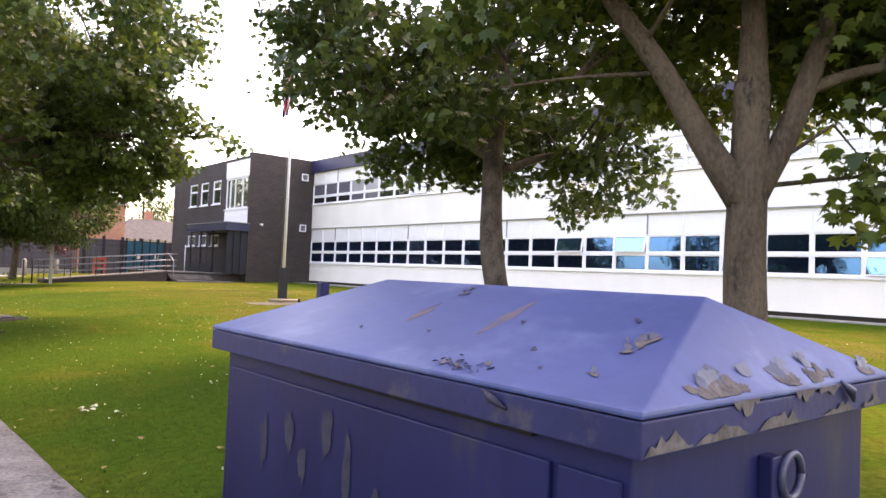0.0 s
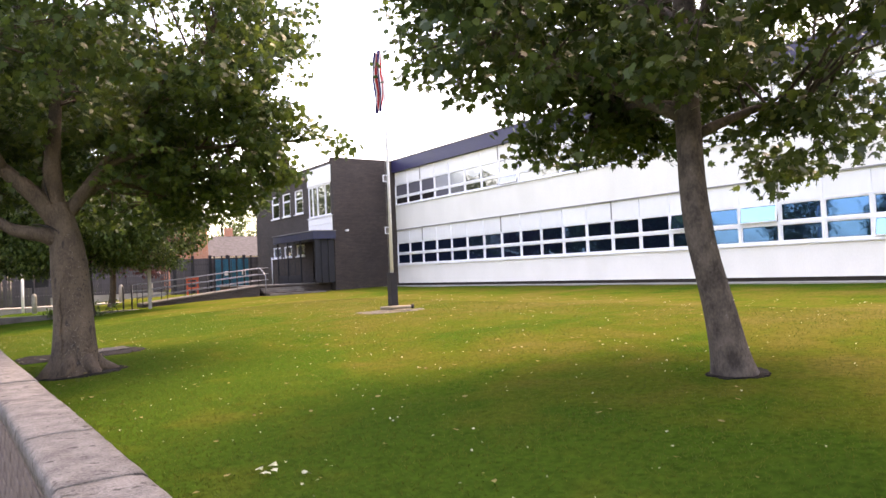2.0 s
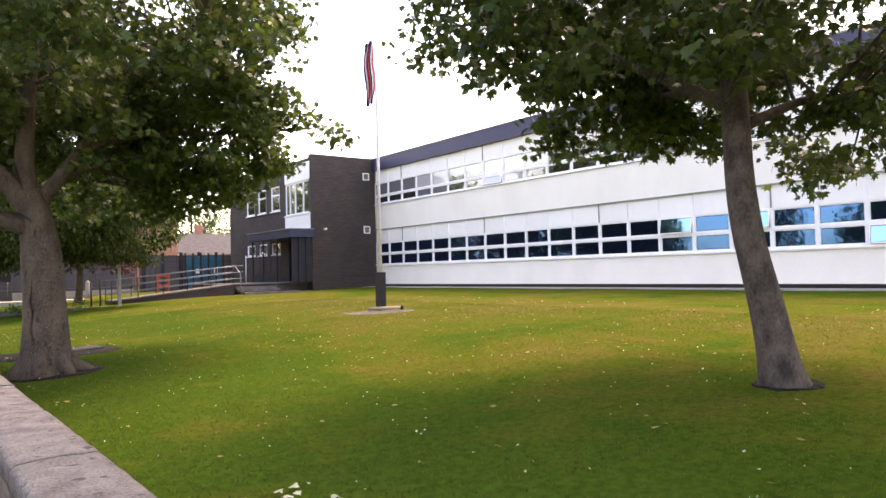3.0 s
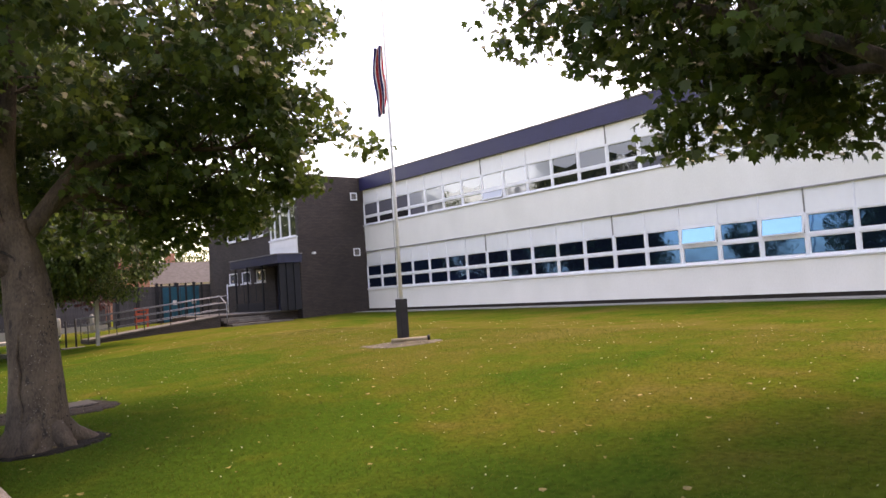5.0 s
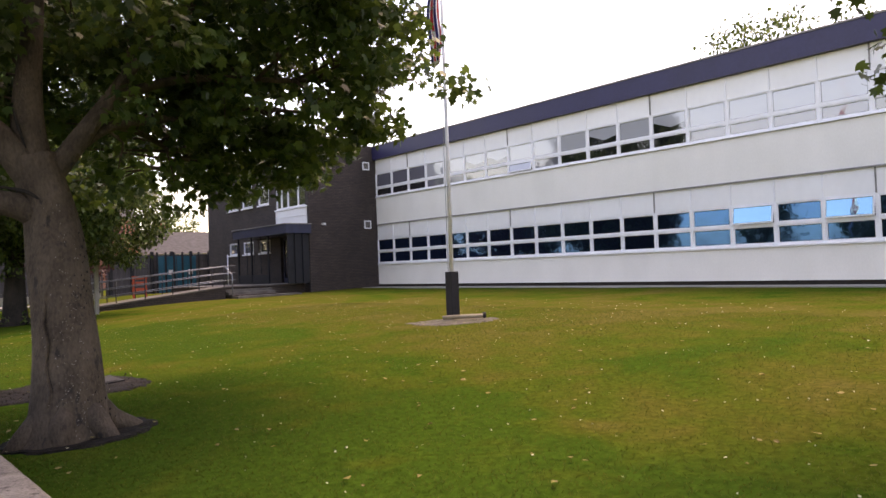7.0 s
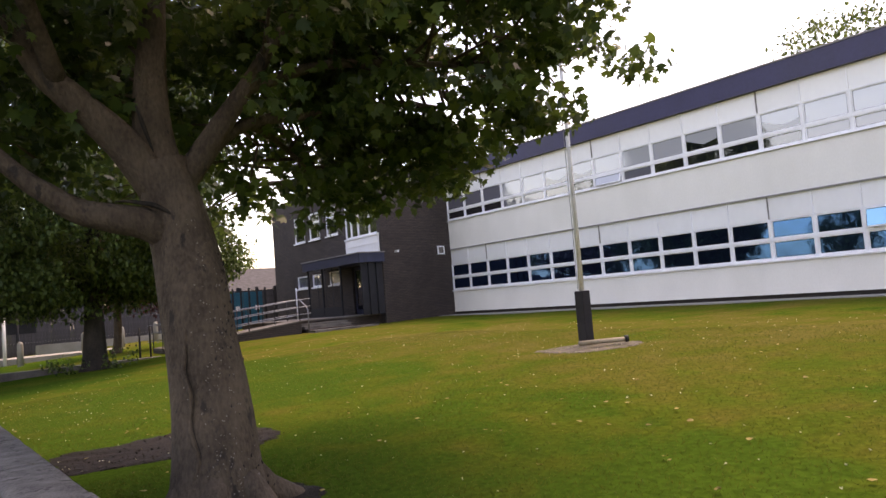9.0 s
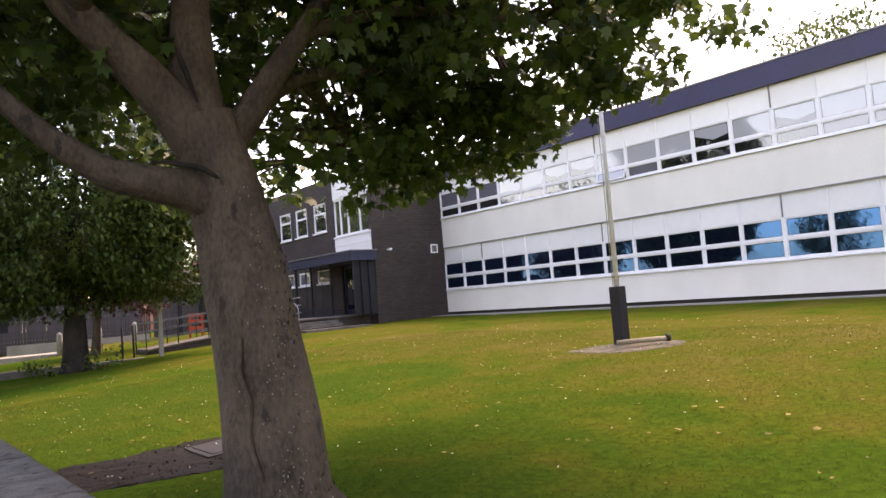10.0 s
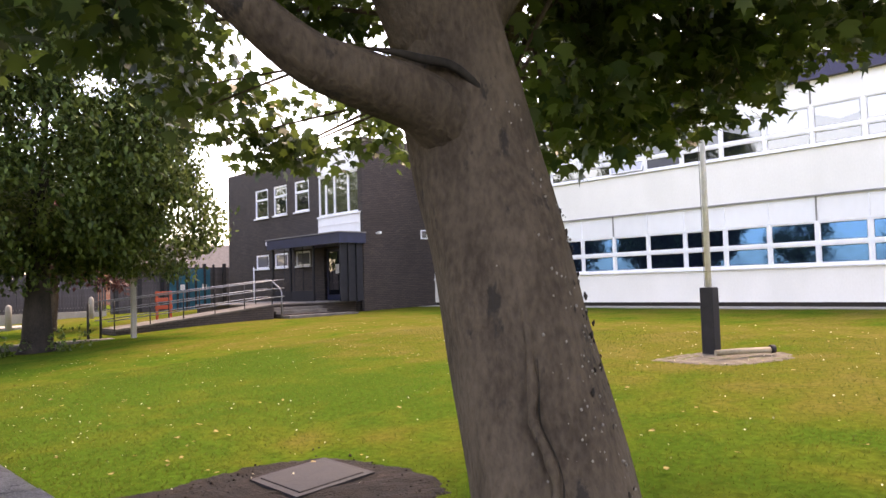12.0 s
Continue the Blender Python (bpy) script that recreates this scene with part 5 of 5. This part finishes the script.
# ---- car park edge, fences, far houses ----
def build_background():
    bm = bmesh.new()
    box(bm, -0.5, 9.0, 45.2, 47.6, -0.5, -0.1)
    structure(finish("footpath", bm, M_CONC), "pale footpath along the car park", "path")
    bm = bmesh.new()
    box(bm, -0.5, 6.1, 33.9 + 0.9, 35.4, -0.5, -0.17)
    structure(finish("path_edge", bm, M_PAVE), "narrow pale path at the lawn's far edge", "path")
    for x, y in ((2.6, 43.0), (5.3, 45.0), (7.3, 46.8), (0.2, 44.0), (9.2, 48.0)):
        b = empty("bollard", pose(x, y, ground_z(x)), "pale concrete bollard with a rounded top by the path", "bollard", group="concrete bollards")
        bm = bmesh.new()
        tube(bm, [(0, 0, -0.1), (0, 0, 0.85), (0, 0, 0.95), (0, 0, 1.0)], [0.12, 0.12, 0.09, 0.03], 10)
        part("shaft", bm, M_CONC, b)
    p = empty("marker_post", pose(6.2, 34.2, -0.15), "pale grey square post at the ramp's foot", "post")
    bm = bmesh.new()
    box(bm, -0.065, 0.065, -0.065, 0.065, -0.1, 1.75)
    part("shaft", bm, M_CONC, p, bevel=0.015)
    for x, y, h in ((5.4, 35.6, 1.0), (5.75, 35.6, 1.05)):
        p = empty("slim_post", pose(x, y, -0.15), "slim dark metal post by the ramp", "post", group="slim posts")
        bm = bmesh.new()
        tube(bm, [(0, 0, -0.1), (0, 0, h)], [0.035, 0.035], 7)
        part("shaft", bm, M_DARKRAIL, p)
    # sign frame of two posts
    s = empty("sign_frame", pose(2.5, 45.2, -0.35), "dark board between a dark and a pale post", "sign")
    for x, m in ((-0.25, M_PANEL), (0.25, M_DARKRAIL)):
        bm = bmesh.new()
        tube(bm, [(x, 0, -0.1), (x, 0, 2.1)], [0.07, 0.07], 8)
        part("post", bm, m, s)
    box_part("board", (-0.15, 0.95, -0.03, 0.03, 1.3, 2.1), M_DARKRAIL, s)
    # litter bin at the wall's end
    lb = empty("litter_bin", pose(0.35, 36.0, -0.62), "black litter bin beside the wall's end", "bin")
    bm = bmesh.new()
    tube(bm, [(0, 0, 0), (0, 0, 0.95), (0, 0, 1.0)], [0.26, 0.28, 0.24], 14)
    part("body", bm, M_BLACK, lb)
    bm = bmesh.new()
    tube(bm, [(0, 0, 1.16), (0, 0, 1.26), (0, 0, 1.34)], [0.29, 0.26, 0.1], 14)
    part("hood", bm, M_BLACK, lb)
    for a in (0, 1, 2):
        bm = bmesh.new()
        box(bm, 0.22 * math.cos(a * 2.1) - 0.02, 0.22 * math.cos(a * 2.1) + 0.02, 0.22 * math.sin(a * 2.1) - 0.02, 0.22 * math.sin(a * 2.1) + 0.02, 0.99, 1.17)
        part("strut", bm, M_BLACK, lb)
    # tall board fence with teal doors
    fence = empty("board_fence", pose(0, 0, 0), "tall grey vertical-board fence with dark posts", "fence", kind="structure")
    bm = bmesh.new()
    box(bm, -0.075, 0.075, -0.02, 0.02, 0, 2.55)
    bmesh.ops.recalc_face_normals(bm, faces=bm.faces)
    me = bpy.data.meshes.new("board")
    bm.to_mesh(me)
    bm.free()
    me.materials.append(M_FENCE)
    for k in range(44):
        b = new("board", me)
        b.parent = fence
        b.matrix_basis = pose(11.4 + 0.16 * k, 52.0, -0.1)
    for k in range(120):
        b = new("board", me)
        b.parent = fence
        b.matrix_basis = pose(-7.8 + 0.16 * k, 54.0, -0.35)
    for k in range(6):
        box_part("post", (11.5 + 1.2 * k, 11.68 + 1.2 * k, 51.85, 51.97, -0.1, 2.65), M_DARKRAIL, fence)
    gate = empty("teal_gate", pose(0, 0, 0), "teal blue double gate in the board fence", "gate")
    for a in (14.2, 15.45):
        leaf = box_part("gate_leaf", (a, a + 1.2, 51.72, 51.8, 0.1, 2.35), M_TEAL, gate, bevel=0.01)
        for k in range(4):
            box_part("batten", (a + 0.1 + 0.3 * k, a + 0.14 + 0.3 * k, 51.69, 51.718, 0.15, 2.3), M_TEAL, leaf)
        box_part("notice", (a + 0.7, a + 0.95, 51.68, 51.7, 1.2, 1.5), M_WHITECLOTH, leaf, "small pale notice")
    for k in range(6):
        box_part("bar", (14.15 + 0.52 * k, 14.25 + 0.52 * k, 51.6, 51.66, 0.0, 2.6), M_DARKRAIL, gate)
    pal = empty("palisade_fence", pose(0, 0, 0), "grey metal palisade fence beyond the path", "fence", kind="structure")
    bm = bmesh.new()
    box(bm, -0.05, 0.05, -0.01, 0.01, 0, 2.0)
    bmesh.ops.recalc_face_normals(bm, faces=bm.faces)
    me = bpy.data.meshes.new("pale")
    bm.to_mesh(me)
    bm.free()
    me.materials.append(M_FENCE)
    for k in range(72):
        b = new("pale", me)
        b.parent = pal
        b.matrix_basis = pose(1.8 + 0.135 * k, 53.0, -0.1)
    for z in (0.4, 1.4):
        box_part("rail", (2.3, 11.4, 53.02, 53.06, z, z + 0.06), M_GREYTRIM, pal)
    low = bmesh.new()
    box(low, 4.0, 10.5, 50.0, 50.25, -0.3, 0.3)
    structure(finish("low_wall", low, M_CONC), "low pale concrete kerb wall by the car park", "wall")
    bar = empty("barrier", pose(9.95, 41.5, 0.0), "small orange plastic barrier beyond the ramp", "barrier")
    for z in (0.55, 0.85, 1.1):
        box_part("bar", (-0.34, 0.34, -0.03, 0.03, z - 0.1, z + 0.05), M_ORANGE, bar, bevel=0.01)
    for x in (-0.31, 0.23):
        box_part("leg", (x, x + 0.08, -0.04, 0.04, -0.05, 1.17), M_ORANGE, bar)
    # red brick house with gable
    h = empty("brick_house", pose(0, 0, 0), "orange-red brick house with a dark pitched roof", "house")
    box_part("wall", (15.5, 20.6, 75, 85, -0.3, 6.6), M_REDBRICK, h)
    bm = bmesh.new()
    v = [bm.verts.new(c) for c in ((15.1, 74.6, 6.55), (21.0, 74.6, 6.55), (21.0, 85.4, 6.55), (15.1, 85.4, 6.55), (15.1, 80, 9.4), (19.0, 80, 9.4))]
    for f in ((0, 1, 5, 4), (1, 2, 5), (2, 3, 4, 5), (3, 0, 4), (3, 2, 1, 0)):
        bm.faces.new([v[i] for i in f])
    part("roof", bm, M_TILE, h)
    box_part("chimney", (18.9, 19.7, 77, 77.9, 6.7, 8.6), M_REDBRICK, h)
    box_part("window", (16.4, 17.6, 74.95, 75.002, 3.8, 5.0), M_GLASS, h)
    b = empty("bungalow", pose(0, 0, 0), "low white house with a grey tiled roof", "house")
    box_part("wall", (22, 40, 82, 90, -0.3, 3.5), M_RENDER, b)
    bm = bmesh.new()
    v = [bm.verts.new(c) for c in ((21.7, 81.6, 3.45), (40.4, 81.6, 3.45), (40.4, 90.4, 3.45), (21.7, 90.4, 3.45), (24.2, 86, 6.0), (38, 86, 6.0))]
    for f in ((0, 1, 5, 4), (1, 2, 5), (2, 3, 4, 5), (3, 0, 4), (3, 2, 1, 0)):
        bm.faces.new([v[i] for i in f])
    part("roof", bm, M_TILE, b)
    box_part("window", (25, 26.6, 81.95, 82.002, 1.4, 2.7), M_GLASS, b)
    box_part("chimney", (26, 26.8, 86, 86.8, 5.6, 7.0), M_REDBRICK, b)


build_background()


# ---- grass blades, daisies and fallen leaves ----
def scatter():
    rng = np.random.default_rng(12)
    n = 190000
    u = rng.random(n)
    y = rng.uniform(2.8, 27, n)
    x = 0.2 + 11.5 * u ** 1.35
    ang = rng.uniform(0, 2 * math.pi, n)
    h = rng.uniform(0.01, 0.03, n)
    z = np.array([ground_z(a) for a in x]) + 0.03 * np.array([noise.noise(Vector((a * 0.35, b * 0.35, 0))) for a, b in zip(x, y)])
    w = 0.004
    lean = rng.normal(0, 0.02, (n, 2))
    v = np.empty((n, 3, 3))
    v[:, 0] = np.stack((x - np.cos(ang) * w, y - np.sin(ang) * w, z - 0.004), -1)
    v[:, 1] = np.stack((x + np.cos(ang) * w, y + np.sin(ang) * w, z - 0.004), -1)
    v[:, 2] = np.stack((x + lean[:, 0], y + lean[:, 1], z + h), -1)
    ok = ~(((x > 0.3) & (x < 2.6) & (y > 17.4) & (y < 19.2)) | ((np.hypot(x - 1.02, y - 15.0)) < 0.65) | ((np.hypot(x - 8.7, y - 18.1)) < 0.8) | ((np.hypot(x - 5.85, y - 6.42)) < 0.35))
    v = v[ok]
    n = len(v)
    me = bpy.data.meshes.new("grass")
    me.vertices.add(n * 3)
    me.vertices.foreach_set("co", v.reshape(-1))
    me.loops.add(n * 3)
    me.loops.foreach_set("vertex_index", np.arange(n * 3))
    me.polygons.add(n)
    me.polygons.foreach_set("loop_start", np.arange(n) * 3)
    me.update(calc_edges=True)
    me.materials.append(M_BLADE)
    tagged(new("grass", me), "short mown grass blades on the lawn", "grass", kind="stuff")
    for name, cnt, mat, size, label in (("petals", 950, M_PETAL, 0.012, "small pale daisies and petals dotted on the lawn"), ("fallen_leaves", 480, M_DRYLEAF, 0.03, "dry fallen leaves lying on the lawn")):
        px = 0.3 + 13 * rng.random(cnt) ** 1.2
        py = rng.uniform(3, 30, cnt)
        verts, faces = [], []
        for a, b in zip(px, py):
            gz = ground_z(a) + 0.03 * noise.noise(Vector((a * 0.35, b * 0.35, 0))) + 0.035
            r = size * rng.uniform(0.5, 1.3)
            k = len(verts)
            t0 = rng.uniform(0, 6)
            for j in range(6):
                t = t0 + j * math.pi / 3
                rr = r * rng.uniform(0.5, 1.1)
                verts.append((a + rr * math.cos(t), b + rr * math.sin(t), gz + rng.uniform(-0.006, 0.012)))
            faces.append(list(range(k, k + 6)))
        tagged(raw(name, verts, faces, mat), label, "litter", kind="stuff")


scatter()


# ---- paper scraps on the lawn ----
def paper_scraps():
    rng = random.Random(8)
    for x, y in ((1.22, 7.3), (1.28, 7.18), (1.2, 7.16), (1.42, 6.95), (1.33, 7.32)):
        bm = bmesh.new()
        c = bm.verts.new((0, 0, 0.03))
        ring = []
        for j in range(9):
            t = 2 * math.pi * j / 9
            r = rng.uniform(0.015, 0.05)
            ring.append(bm.verts.new((r * math.cos(t), r * math.sin(t), rng.uniform(0.0, 0.03))))
        for a, b in zip(ring, ring[1:] + ring[:1]):
            bm.faces.new((c, a, b))
        ob = finish("paper_scrap", bm, M_PETAL)
        ob.matrix_basis = pose(x, y, soil_z(x, y) + 0.012)
        tagged(ob, "crumpled pale paper scrap lying on the grass", "litter", "paper scraps on the lawn")


paper_scraps()
